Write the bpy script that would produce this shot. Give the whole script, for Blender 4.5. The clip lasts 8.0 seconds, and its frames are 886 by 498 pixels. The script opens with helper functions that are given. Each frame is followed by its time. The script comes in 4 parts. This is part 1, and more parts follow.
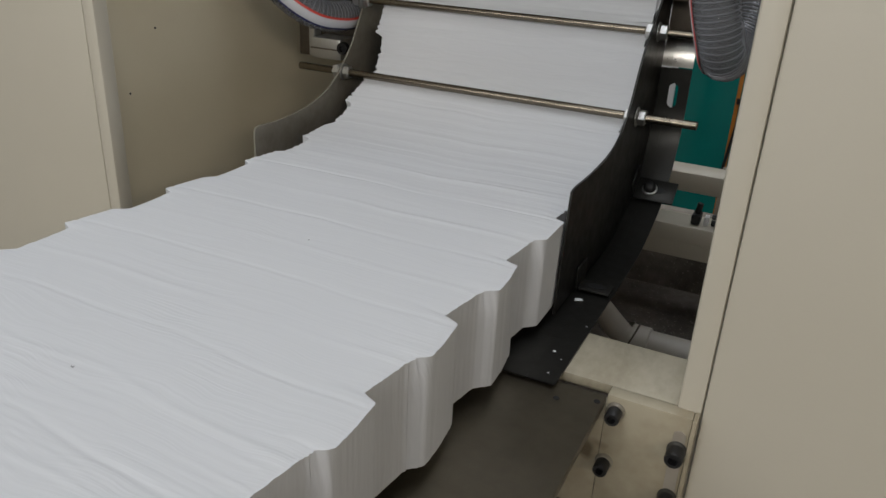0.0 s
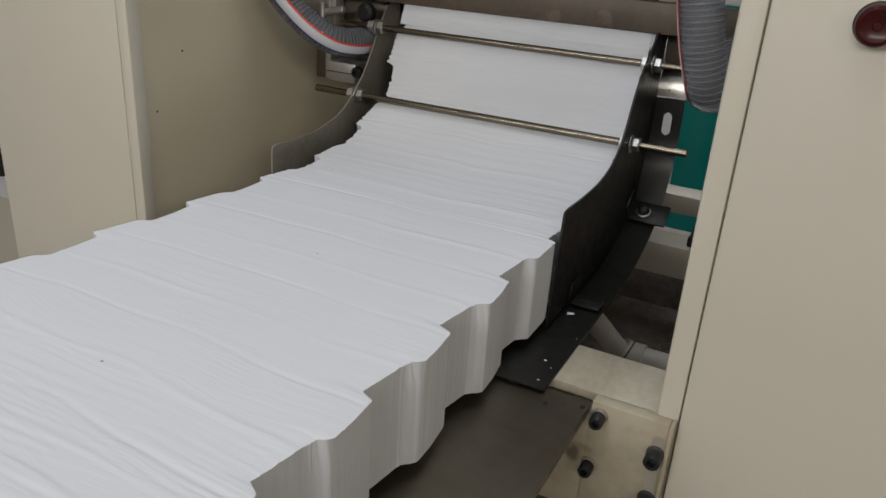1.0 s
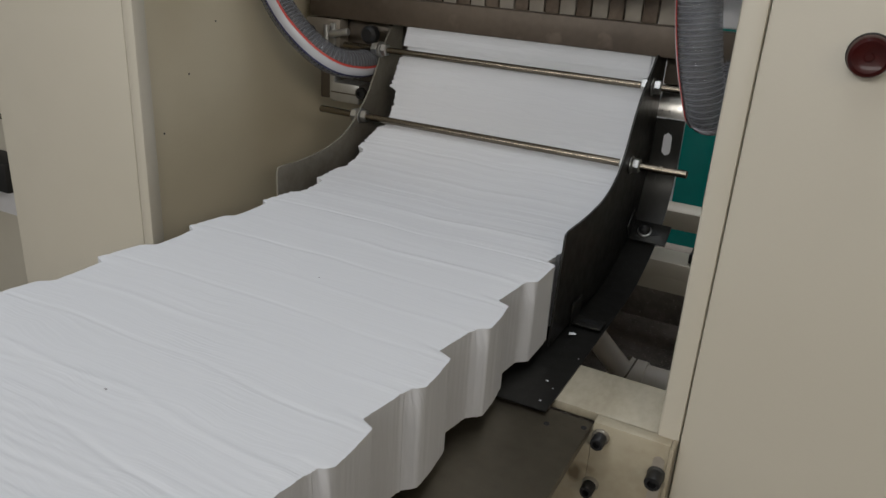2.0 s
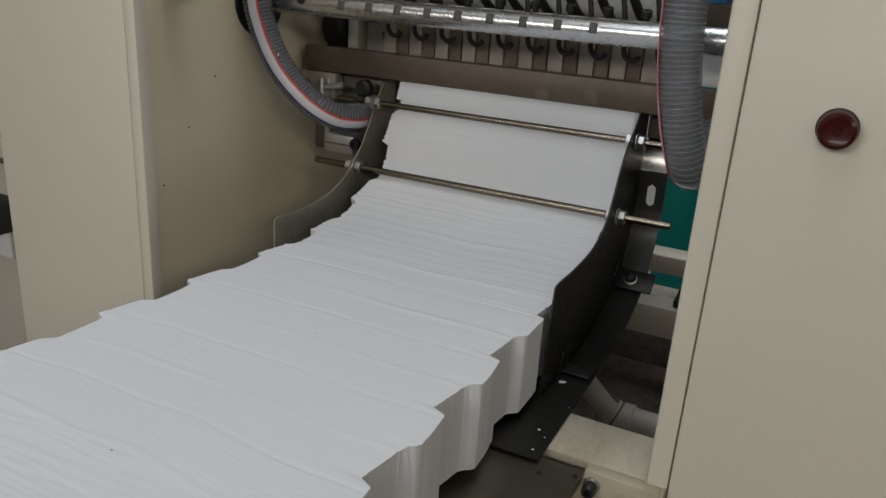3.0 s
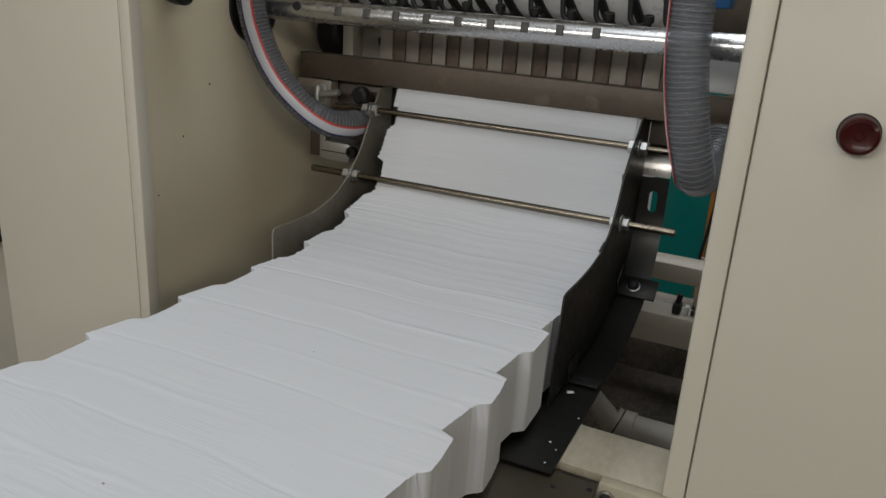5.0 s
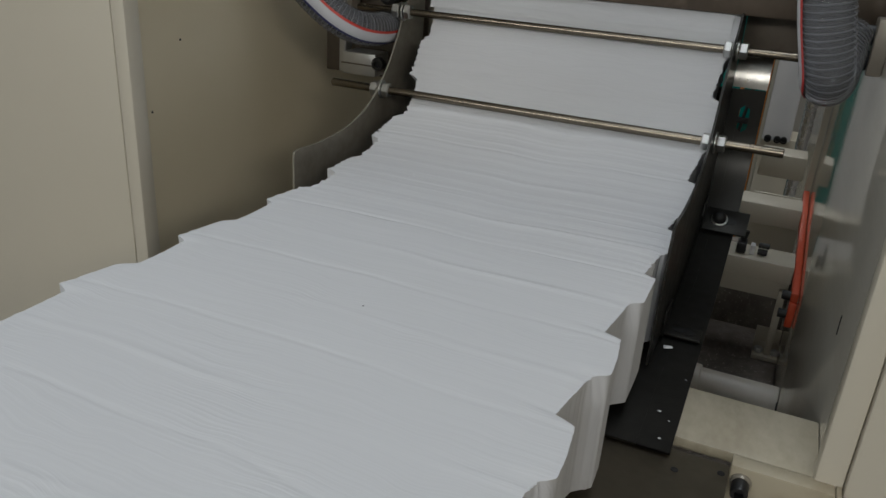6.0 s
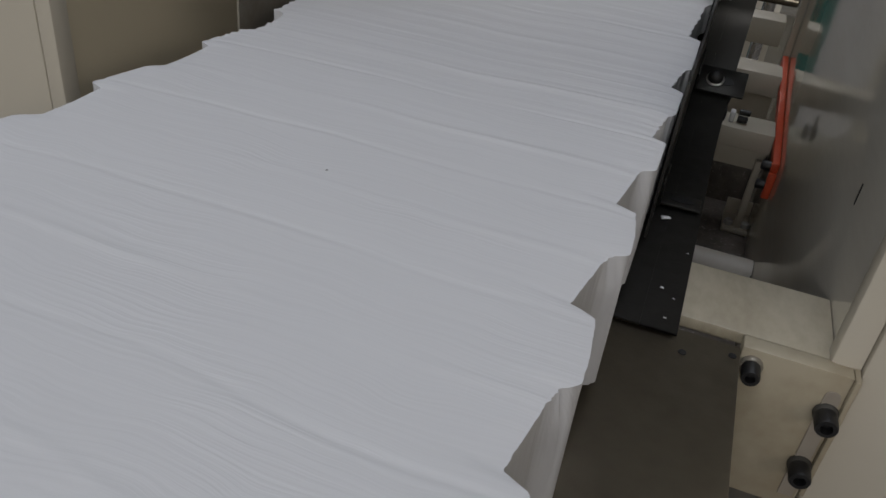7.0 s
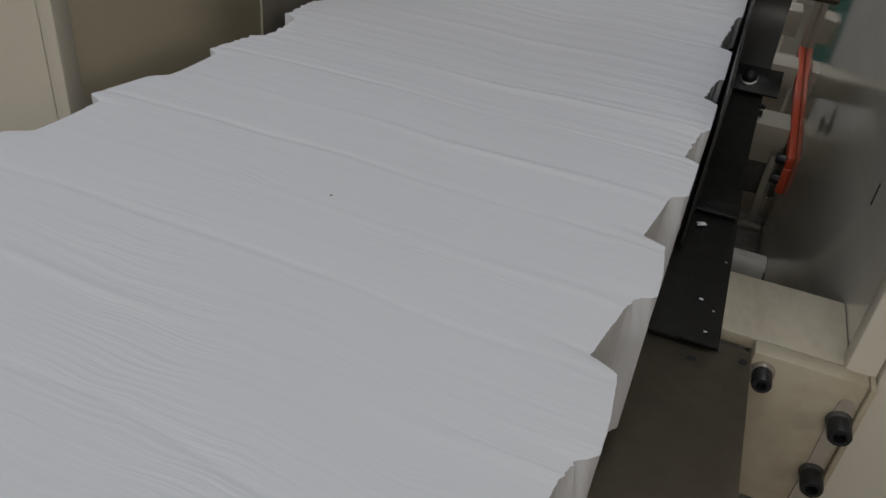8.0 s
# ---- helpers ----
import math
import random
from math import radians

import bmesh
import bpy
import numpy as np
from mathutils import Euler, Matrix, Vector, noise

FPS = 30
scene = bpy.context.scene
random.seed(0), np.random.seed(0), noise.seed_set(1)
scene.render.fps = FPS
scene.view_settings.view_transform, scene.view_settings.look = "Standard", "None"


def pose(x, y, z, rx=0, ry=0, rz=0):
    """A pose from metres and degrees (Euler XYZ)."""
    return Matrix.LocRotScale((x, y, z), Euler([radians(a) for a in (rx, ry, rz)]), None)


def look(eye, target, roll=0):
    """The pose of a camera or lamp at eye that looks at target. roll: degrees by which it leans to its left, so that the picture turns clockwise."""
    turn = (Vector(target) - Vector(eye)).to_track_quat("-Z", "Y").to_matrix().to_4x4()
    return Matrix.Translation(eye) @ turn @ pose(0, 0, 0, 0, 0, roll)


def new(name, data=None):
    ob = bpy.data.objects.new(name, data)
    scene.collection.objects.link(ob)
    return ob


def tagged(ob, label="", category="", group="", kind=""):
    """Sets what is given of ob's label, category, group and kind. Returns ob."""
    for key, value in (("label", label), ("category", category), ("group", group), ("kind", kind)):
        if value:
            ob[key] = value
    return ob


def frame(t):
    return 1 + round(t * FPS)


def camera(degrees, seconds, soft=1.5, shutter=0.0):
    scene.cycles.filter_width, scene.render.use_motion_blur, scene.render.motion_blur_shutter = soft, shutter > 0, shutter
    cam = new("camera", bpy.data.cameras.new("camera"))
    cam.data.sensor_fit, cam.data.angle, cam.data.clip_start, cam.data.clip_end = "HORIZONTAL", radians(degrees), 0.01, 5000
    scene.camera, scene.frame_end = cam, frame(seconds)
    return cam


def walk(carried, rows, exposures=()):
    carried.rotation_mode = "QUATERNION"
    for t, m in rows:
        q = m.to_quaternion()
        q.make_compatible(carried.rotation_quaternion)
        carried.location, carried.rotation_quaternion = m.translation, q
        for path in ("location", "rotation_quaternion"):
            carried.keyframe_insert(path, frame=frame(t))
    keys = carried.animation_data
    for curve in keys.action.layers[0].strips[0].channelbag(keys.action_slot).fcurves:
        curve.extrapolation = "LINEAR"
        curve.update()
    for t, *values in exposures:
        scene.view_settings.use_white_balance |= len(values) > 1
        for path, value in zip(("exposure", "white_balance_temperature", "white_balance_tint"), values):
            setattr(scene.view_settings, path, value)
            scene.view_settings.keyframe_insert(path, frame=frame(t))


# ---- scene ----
cam = camera(59.8, 8.0)
PATH = [
    (0, (0.26, -0.648, 1.17), (-0.519, 0.999, 0.346), 2.8),
    (0.5, (0.275, -0.636, 1.169), (-0.564, 0.987, 0.355), 2.8),
    (1, (0.281, -0.678, 1.184), (-0.532, 0.973, 0.4), 3.8),
    (2.5, (0.283, -0.686, 1.199), (-0.552, 0.98, 0.472), 3.6),
    (3, (0.283, -0.698, 1.213), (-0.531, 1.001, 0.542), 3.8),
    (3.5, (0.281, -0.706, 1.217), (-0.509, 1.012, 0.566), 3.8),
    (4, (0.281, -0.707, 1.219), (-0.5, 1.016, 0.572), 3.6),
    (5.5, (0.228, -0.668, 1.192), (-0.546, 1.051, 0.523), 3.7),
    (6, (0.175, -0.621, 1.159), (-0.546, 1.069, 0.368), 3.8),
    (6.5, (0.147, -0.592, 1.131), (-0.406, 1.039, 0.114), 5.8),
    (7, (0.14, -0.581, 1.126), (-0.365, 1.031, 0.056), 7.0),
    (7.5, (0.138, -0.578, 1.126), (-0.378, 1.017, 0.034), 6.8),
    (8, (0.14, -0.571, 1.128), (-0.387, 1.015, 0.029), 6.6),
]
walk(cam, [(t, look(eye, target, roll)) for t, eye, target, roll in PATH],
     exposures=[(0.0, 0.2, 6500, 10), (0.5, 0.24, 6500, 10), (1.0, 0.32, 6500, 11), (2.5, 0.08, 6500, 10), (5.5, 0.10, 6500, 9), (6.0, -0.09, 6400, 8),
                (6.5, -0.24, 6340, 12), (7.0, -0.25, 6360, 13), (7.5, -0.24, 6450, 11), (8.0, -0.24, 6500, 12)])

# ---------------------------------------------------------------- light
world = bpy.data.worlds.new("hall_world")
scene.world = world
world.use_nodes = True
world.node_tree.nodes["Background"].inputs[0].default_value = (0.9, 0.95, 1.0, 1)
world.node_tree.nodes["Background"].inputs[1].default_value = 0.035


def area_lamp(eye, target, power, sx, sy, colour):
    data = bpy.data.lights.new("unseen_lamp", "AREA")
    data.shape, data.size, data.size_y, data.energy, data.color = "RECTANGLE", sx, sy, power, colour
    ob = new("unseen_lamp", data)
    ob.matrix_world = look(eye, target)
    return ob


# unseen area lamps, placed and tinted to set brightness across the machine
area_lamp((-0.2, -3.1, 2.02), (0.05, -0.2, 1.0), 31, 2.4, 0.4, (1.0, 0.98, 0.935))
area_lamp((-1.6, -1.6, 3.1), (0.0, -0.3, 1.0), 7, 0.4, 2.4, (0.87, 0.94, 1.0))
# warm light added for the right side of the stack
area_lamp((2.4, -2.4, 2.2), (0.0, 0.0, 1.0), 11, 1.2, 0.35, (1.0, 0.90, 0.77))
# added above the side gap to brighten the beams
area_lamp((0.18, 0.32, 3.2), (0.19, 0.2, 0.9), 18, 0.5, 2.0, (0.90, 0.95, 1.0))

# added overhead to brighten the tray beside the chute
area_lamp((-0.1, -0.9, 3.2), (0.15, 0.1, 0.8), 8, 0.4, 2.0, (0.90, 0.95, 1.0))
# added behind the machine to brighten the rear beams and tray
area_lamp((0.0, 3.1, 3.0), (0.15, 0.3, 0.8), 30, 2.4, 0.4, (1.0, 0.97, 0.92))

# ---------------------------------------------------------------- materials


def material(name, colour, rough=0.5, metal=0.0, second=None, scale=6.0, amount=0.5, grain=0.0, grain_scale=300.0,
             stretch=(1, 1, 1), rough_var=0.1, coat=0.0, spots=None, spot_scale=40.0, spot_edge=0.62):
    """Two scales of colour change, a roughness change and a fine relief on a principled surface."""
    m = bpy.data.materials.new(name)
    m.use_nodes = True
    t = m.node_tree
    b = t.nodes["Principled BSDF"]
    b.inputs["Metallic"].default_value = metal
    b.inputs["Coat Weight"].default_value = coat
    tc = t.nodes.new("ShaderNodeTexCoord")
    mp = t.nodes.new("ShaderNodeMapping")
    mp.inputs["Scale"].default_value = stretch
    t.links.new(tc.outputs["Object"], mp.inputs["Vector"])
    n1 = t.nodes.new("ShaderNodeTexNoise")
    n1.inputs["Scale"].default_value, n1.inputs["Detail"].default_value = scale, 6
    n2 = t.nodes.new("ShaderNodeTexNoise")
    n2.inputs["Scale"].default_value, n2.inputs["Detail"].default_value = scale * 9, 4
    for n in (n1, n2):
        t.links.new(mp.outputs[0], n.inputs["Vector"])
    mix = t.nodes.new("ShaderNodeMix")
    mix.data_type = "RGBA"
    second = second or tuple(c * 0.8 for c in colour)
    mix.inputs[6].default_value, mix.inputs[7].default_value = (*colour, 1), (*second, 1)
    ad = t.nodes.new("ShaderNodeMath")
    ad.operation = "MULTIPLY_ADD"
    t.links.new(n2.outputs[0], ad.inputs[0])
    ad.inputs[1].default_value = 0.35
    t.links.new(n1.outputs[0], ad.inputs[2])
    mr = t.nodes.new("ShaderNodeMapRange")
    mr.inputs[1].default_value, mr.inputs[2].default_value = 0.5, 0.9
    mr.inputs[4].default_value = amount
    t.links.new(ad.outputs[0], mr.inputs[0])
    t.links.new(mr.outputs[0], mix.inputs[0])
    col = mix.outputs[2]
    if spots:
        n4 = t.nodes.new("ShaderNodeTexNoise")
        n4.inputs["Scale"].default_value, n4.inputs["Detail"].default_value = spot_scale, 3
        t.links.new(tc.outputs["Object"], n4.inputs["Vector"])
        r4 = t.nodes.new("ShaderNodeMapRange")
        r4.inputs[1].default_value, r4.inputs[2].default_value = spot_edge, spot_edge + 0.08
        t.links.new(n4.outputs[0], r4.inputs[0])
        m4 = t.nodes.new("ShaderNodeMix")
        m4.data_type = "RGBA"
        m4.inputs[7].default_value = (*spots, 1)
        t.links.new(r4.outputs[0], m4.inputs[0])
        t.links.new(col, m4.inputs[6])
        col = m4.outputs[2]
    t.links.new(col, b.inputs["Base Color"])
    rr = t.nodes.new("ShaderNodeMapRange")
    rr.inputs[3].default_value, rr.inputs[4].default_value = max(0.02, rough - rough_var), rough + rough_var
    t.links.new(n2.outputs[0], rr.inputs[0])
    t.links.new(rr.outputs[0], b.inputs["Roughness"])
    if grain:
        n3 = t.nodes.new("ShaderNodeTexNoise")
        n3.inputs["Scale"].default_value, n3.inputs["Detail"].default_value = grain_scale, 3
        t.links.new(mp.outputs[0], n3.inputs["Vector"])
        bp = t.nodes.new("ShaderNodeBump")
        bp.inputs["Strength"].default_value, bp.inputs["Distance"].default_value = grain, 0.0006
        t.links.new(n3.outputs[0], bp.inputs["Height"])
        t.links.new(bp.outputs[0], b.inputs["Normal"])
    return m


def tissue(name, colour, second):
    """Stacked sheet edges: long thin ridges across the stack at two spacings, strong in some patches and faint in others."""
    m = bpy.data.materials.new(name)
    m.use_nodes = True
    t = m.node_tree
    b = t.nodes["Principled BSDF"]
    b.inputs["Roughness"].default_value = 0.95
    b.inputs["Specular IOR Level"].default_value = 0.2
    tc = t.nodes.new("ShaderNodeTexCoord")
    info = t.nodes.new("ShaderNodeObjectInfo")
    off = t.nodes.new("ShaderNodeVectorMath")
    off.operation = "MULTIPLY_ADD"
    off.inputs[1].default_value = (0.0, 1.7, 0.9)
    t.links.new(info.outputs["Random"], off.inputs[0])
    t.links.new(tc.outputs["Object"], off.inputs[2])
    warp = t.nodes.new("ShaderNodeTexNoise")
    warp.inputs["Scale"].default_value, warp.inputs["Detail"].default_value = 17, 2
    t.links.new(off.outputs[0], warp.inputs["Vector"])
    bend = t.nodes.new("ShaderNodeVectorMath")
    bend.operation = "MULTIPLY_ADD"
    bend.inputs[1].default_value = (0.0, 0.020, 0.0)
    t.links.new(warp.outputs["Color"], bend.inputs[0])
    t.links.new(off.outputs[0], bend.inputs[2])
    heights = []
    for size, long in ((760.0, 0.018), (230.0, 0.022)):
        mp = t.nodes.new("ShaderNodeMapping")
        mp.inputs["Scale"].default_value = (long, 1, 0.05)
        t.links.new(bend.outputs[0], mp.inputs["Vector"])
        n = t.nodes.new("ShaderNodeTexNoise")
        n.inputs["Scale"].default_value, n.inputs["Detail"].default_value = size, 3
        t.links.new(mp.outputs[0], n.inputs["Vector"])
        heights.append(n.outputs[0])
    patch = t.nodes.new("ShaderNodeTexNoise")
    patch.inputs["Scale"].default_value, patch.inputs["Detail"].default_value = 17, 3
    t.links.new(off.outputs[0], patch.inputs["Vector"])
    level = t.nodes.new("ShaderNodeMapRange")
    level.inputs[1].default_value, level.inputs[2].default_value = 0.46, 0.72
    level.inputs[3].default_value, level.inputs[4].default_value = 0.10, 1.0
    t.links.new(patch.outputs[0], level.inputs[0])
    fine = t.nodes.new("ShaderNodeBump")
    fine.inputs["Distance"].default_value = 0.00028
    t.links.new(heights[0], fine.inputs["Height"])
    t.links.new(level.outputs[0], fine.inputs["Strength"])
    broad = t.nodes.new("ShaderNodeBump")
    broad.inputs["Distance"].default_value = 0.00022
    t.links.new(heights[1], broad.inputs["Height"])
    t.links.new(level.outputs[0], broad.inputs["Strength"])
    t.links.new(fine.outputs[0], broad.inputs["Normal"])
    t.links.new(broad.outputs[0], b.inputs["Normal"])
    # shade between sheets put into the colour: low parts of the fine ridges darker
    mix = t.nodes.new("ShaderNodeMix")
    mix.data_type = "RGBA"
    mix.inputs[6].default_value, mix.inputs[7].default_value = (*second, 1), (*colour, 1)
    ramp = t.nodes.new("ShaderNodeMapRange")
    ramp.inputs[1].default_value, ramp.inputs[2].default_value = 0.3, 0.6
    t.links.new(heights[0], ramp.inputs[0])
    t.links.new(ramp.outputs[0], mix.inputs[0])
    t.links.new(mix.outputs[2], b.inputs["Base Color"])
    return m


def clear_plastic(name, colour, rough, see):
    m = bpy.data.materials.new(name)
    m.use_nodes = True
    t = m.node_tree
    b = t.nodes["Principled BSDF"]
    b.inputs["Base Color"].default_value = (*colour, 1)
    b.inputs["Roughness"].default_value = rough
    b.inputs["IOR"].default_value = 1.45
    tr = t.nodes.new("ShaderNodeBsdfTransparent")
    tr.inputs[0].default_value = (0.86, 0.87, 0.9, 1)
    mx = t.nodes.new("ShaderNodeMixShader")
    noi = t.nodes.new("ShaderNodeTexNoise")
    noi.inputs["Scale"].default_value = 60
    mr = t.nodes.new("ShaderNodeMapRange")
    mr.inputs[3].default_value, mr.inputs[4].default_value = see - 0.15, see + 0.15
    t.links.new(noi.outputs[0], mr.inputs[0])
    t.links.new(mr.outputs[0], mx.inputs[0])
    t.links.new(b.outputs[0], mx.inputs[1])
    t.links.new(tr.outputs[0], mx.inputs[2])
    t.links.new(mx.outputs[0], t.nodes["Material Output"].inputs[0])
    return m


PAINT = material("cream_paint", (0.545, 0.508, 0.425), 0.42, 0, (0.50, 0.463, 0.385), 3.0, 0.5, 0.10, 500)
PAINT_IN = material("cream_paint_inner", (0.72, 0.65, 0.49), 0.45, 0, (0.66, 0.59, 0.44), 4.0, 0.6, 0.10, 400, spots=(0.25, 0.22, 0.18), spot_scale=70, spot_edge=0.77)
PAINT_DIRTY = material("dirty_cream_paint", (0.42, 0.375, 0.28), 0.42, 0, (0.25, 0.195, 0.12), 12.0, 0.9, 0.12, 400, spots=(0.12, 0.09, 0.052), spot_scale=26, spot_edge=0.58)
PAINT_SCRATCH = material("scuffed_cream_paint", (0.45, 0.41, 0.32), 0.4, 0, (0.29, 0.255, 0.185), 14.0, 0.9, 0.2, 200, stretch=(2.2, 1, 1), spots=(0.2, 0.17, 0.13), spot_scale=60, spot_edge=0.74)
PAPER = tissue("tissue_paper", (0.638, 0.649, 0.676), (0.614, 0.625, 0.651))
DARK_STEEL = material("blackened_steel", (0.042, 0.041, 0.038), 0.40, 0.75, (0.024, 0.023, 0.021), 12.0, 0.9, 0.1, 500, rough_var=0.12)
BRIGHT_STEEL = material("polished_steel_lip", (0.62, 0.60, 0.56), 0.33, 1.0, (0.36, 0.34, 0.31), 25.0, 0.9, 0.15, 300, rough_var=0.15)
WORN_STEEL = material("worn_grey_steel", (0.34, 0.315, 0.265), 0.36, 0.35, (0.20, 0.18, 0.15), 18.0, 0.9, 0.08, 500)
TABLE_STEEL = material("stained_table_steel", (0.165, 0.145, 0.110), 0.34, 0.72, (0.092, 0.078, 0.055), 9.0, 0.9, 0.06, 600, rough_var=0.14, spots=(0.045, 0.034, 0.024), spot_scale=13, spot_edge=0.64)
BAR_STEEL = material("brown_tinted_steel", (0.112, 0.086, 0.063), 0.5, 0.25, (0.072, 0.053, 0.038), 16.0, 0.9, 0.08, 500, spots=(0.14, 0.107, 0.08), spot_scale=38, spot_edge=0.62)
CHROME = material("chromed_shaft", (0.60, 0.60, 0.605), 0.27, 1.0, (0.52, 0.52, 0.53), 12.0, 0.6, rough_var=0.03)
ROD = material("steel_rod", (0.22, 0.19, 0.15), 0.26, 1.0, (0.16, 0.135, 0.105), 14.0, 0.6, rough_var=0.04)
ZINC = material("zinc_plated_nut", (0.70, 0.70, 0.69), 0.34, 1.0, (0.5, 0.5, 0.49), 80.0, 0.7)
BLACK = material("black_oxide", (0.010, 0.010, 0.011), 0.46, 0.1, (0.018, 0.018, 0.019), 60.0, 0.5)
RUBBER = material("black_rubber", (0.009, 0.009, 0.009), 0.55, 0, (0.016, 0.015, 0.014), 50.0, 0.6)
TEAL = material("teal_gloss_paint", (0.0, 0.20, 0.18), 0.18, 0, (0.0, 0.15, 0.14), 8.0, 0.6, 0.05, 300)
ORANGE = material("orange_tape", (0.55, 0.20, 0.03), 0.5, 0, (0.4, 0.14, 0.02), 30.0, 0.6)
RED = material("red_orange_paint", (0.62, 0.085, 0.03), 0.42, 0, (0.45, 0.05, 0.02), 25.0, 0.6)
LAMP_RED = material("red_plastic_lens", (0.045, 0.004, 0.0035), 0.36, 0, (0.022, 0.0025, 0.0025), 120.0, 0.8, coat=0.12)
PVC = material("grey_pvc", (0.70, 0.655, 0.59), 0.38, 0, (0.58, 0.53, 0.46), 9.0, 0.7, 0.05, 300)
TRAY = material("dusty_steel_tray", (0.30, 0.265, 0.235), 0.55, 0.15, (0.10, 0.085, 0.072), 9.0, 1.0, 0.5, 350, spots=(0.42, 0.39, 0.35), spot_scale=330, spot_edge=0.62)
MIRROR = material("glossy_side_plate", (0.74, 0.71, 0.635), 0.085, 0.42, (0.64, 0.61, 0.54), 5.0, 0.7, 0.03, 200, stretch=(1, 1, 6), rough_var=0.04)
LINT = material("grey_lint", (0.30, 0.30, 0.31), 0.9, 0, (0.24, 0.24, 0.25), 300.0, 0.5)
ALU = material("machined_aluminium", (0.58, 0.58, 0.57), 0.36, 0.8, (0.45, 0.45, 0.44), 25.0, 0.6)
ROLLER = material("pale_roller_sleeve", (0.80, 0.80, 0.80), 0.3, 0.12, (0.66, 0.65, 0.64), 12.0, 0.6)
FIN_PALE = material("pale_guide_fin", (0.39, 0.35, 0.295), 0.42, 0.15, (0.30, 0.265, 0.22), 20.0, 0.8)
FIN_BROWN = material("brown_guide_fin", (0.22, 0.172, 0.13), 0.45, 0.15, (0.12, 0.086, 0.062), 30.0, 0.9)
FIN_DARK = material("dull_guide_fin", (0.15, 0.125, 0.10), 0.45, 0.3, (0.09, 0.072, 0.056), 20.0, 0.7)
KEY = material("dull_key", (0.075, 0.072, 0.065), 0.55, 0.2, (0.05, 0.048, 0.045), 60.0, 0.7)
BLUE = material("blue_plastic", (0.02, 0.12, 0.32), 0.4, 0, (0.015, 0.09, 0.25), 15.0, 0.5)
WHITE_PLASTIC = material("white_plastic", (0.72, 0.72, 0.74), 0.35, 0, (0.65, 0.65, 0.67), 15.0, 0.5)
HALL = material("pale_hall_paint", (0.52, 0.50, 0.46), 0.8, 0, (0.45, 0.43, 0.4), 2.0, 0.6, 0.1, 50)
HALL_FLOOR = material("concrete_floor", (0.30, 0.29, 0.27), 0.6, 0, (0.22, 0.21, 0.2), 3.0, 0.8, 0.2, 80)
HOSE = clear_plastic("clear_hose_wall", (0.20, 0.205, 0.22), 0.07, 0.56)
HOSE_RIB = material("hose_wire_rib", (0.46, 0.46, 0.48), 0.2, 0.2, (0.30, 0.30, 0.32), 60.0, 0.6)
STRIPE_WHITE = material("white_stripe", (0.60, 0.61, 0.65), 0.35, 0, (0.48, 0.49, 0.53), 40.0, 0.5)
STRIPE_RED = material("red_stripe", (0.55, 0.04, 0.03), 0.35)
STRIPE_BLUE = material("dark_blue_stripe", (0.03, 0.035, 0.12), 0.35)

# ---------------------------------------------------------------- mesh helpers
ORIGIN = {}


def thing(name, loc, label, category, group="", kind=""):
    ob = new(name)
    ob.empty_display_size = 0.02
    ob.location = loc
    ORIGIN[ob] = Vector(loc)
    return tagged(ob, label, category, group, kind)


def link_mesh(name, bm, mat, loc, smooth=True):
    bmesh.ops.recalc_face_normals(bm, faces=bm.faces)
    me = bpy.data.meshes.new(name)
    bm.transform(Matrix.Translation(-Vector(loc)))
    bm.to_mesh(me)
    bm.free()
    if smooth:
        for p in me.polygons:
            p.use_smooth = True
        me.set_sharp_from_angle(angle=radians(35))
    me.materials.append(mat)
    return new(name, me)


def part(name, bm, mat, parent, label="", smooth=True):
    """One mesh under a thing or a part; the bmesh is in world metres."""
    ob = link_mesh(name, bm, mat, ORIGIN[parent], smooth)
    ob.parent = parent
    ORIGIN[ob] = ORIGIN[parent]
    return tagged(ob, label)


def single(name, bm, mat, loc, label, category, group="", kind="", smooth=True):
    """A thing that is one mesh."""
    ob = link_mesh(name, bm, mat, loc, smooth)
    ob.location = loc
    ORIGIN[ob] = Vector(loc)
    return tagged(ob, label, category, group, kind)


def box(x0, x1, y0, y1, z0, z1, bevel=0.0, bm=None, seg=2):
    out = bmesh.new()
    bmesh.ops.create_cube(out, size=1)
    bmesh.ops.scale(out, vec=(x1 - x0, y1 - y0, z1 - z0), verts=out.verts)
    bmesh.ops.translate(out, vec=((x0 + x1) / 2, (y0 + y1) / 2, (z0 + z1) / 2), verts=out.verts)
    if bevel:
        bmesh.ops.bevel(out, geom=out.edges[:], offset=bevel, segments=seg, profile=0.5, affect="EDGES")
    return join(bm, out) if bm else out


def join(bm, other):
    me = bpy.data.meshes.new("tmp")
    other.to_mesh(me)
    other.free()
    bm.from_mesh(me)
    bpy.data.meshes.remove(me)
    return bm


def lathe(p0, p1, rings, n=24, flat=0):
    """A turned body on the axis p0-p1: rings of (fraction of the way in metres from p0, radius). flat=6 gives a hexagon."""
    bm = bmesh.new()
    a, b = Vector(p0), Vector(p1)
    d = (b - a).normalized()
    q = d.to_track_quat("Z", "Y")
    n = flat or n
    loops = []
    for h, r in rings:
        loops.append([bm.verts.new(a + d * h + q @ Vector((r * math.cos(2 * math.pi * k / n), r * math.sin(2 * math.pi * k / n), 0))) for k in range(n)])
    for u, v in zip(loops, loops[1:]):
        for k in range(n):
            bm.faces.new((u[k], u[(k + 1) % n], v[(k + 1) % n], v[k]))
    bm.faces.new(loops[0][::-1])
    bm.faces.new(loops[-1])
    return bm


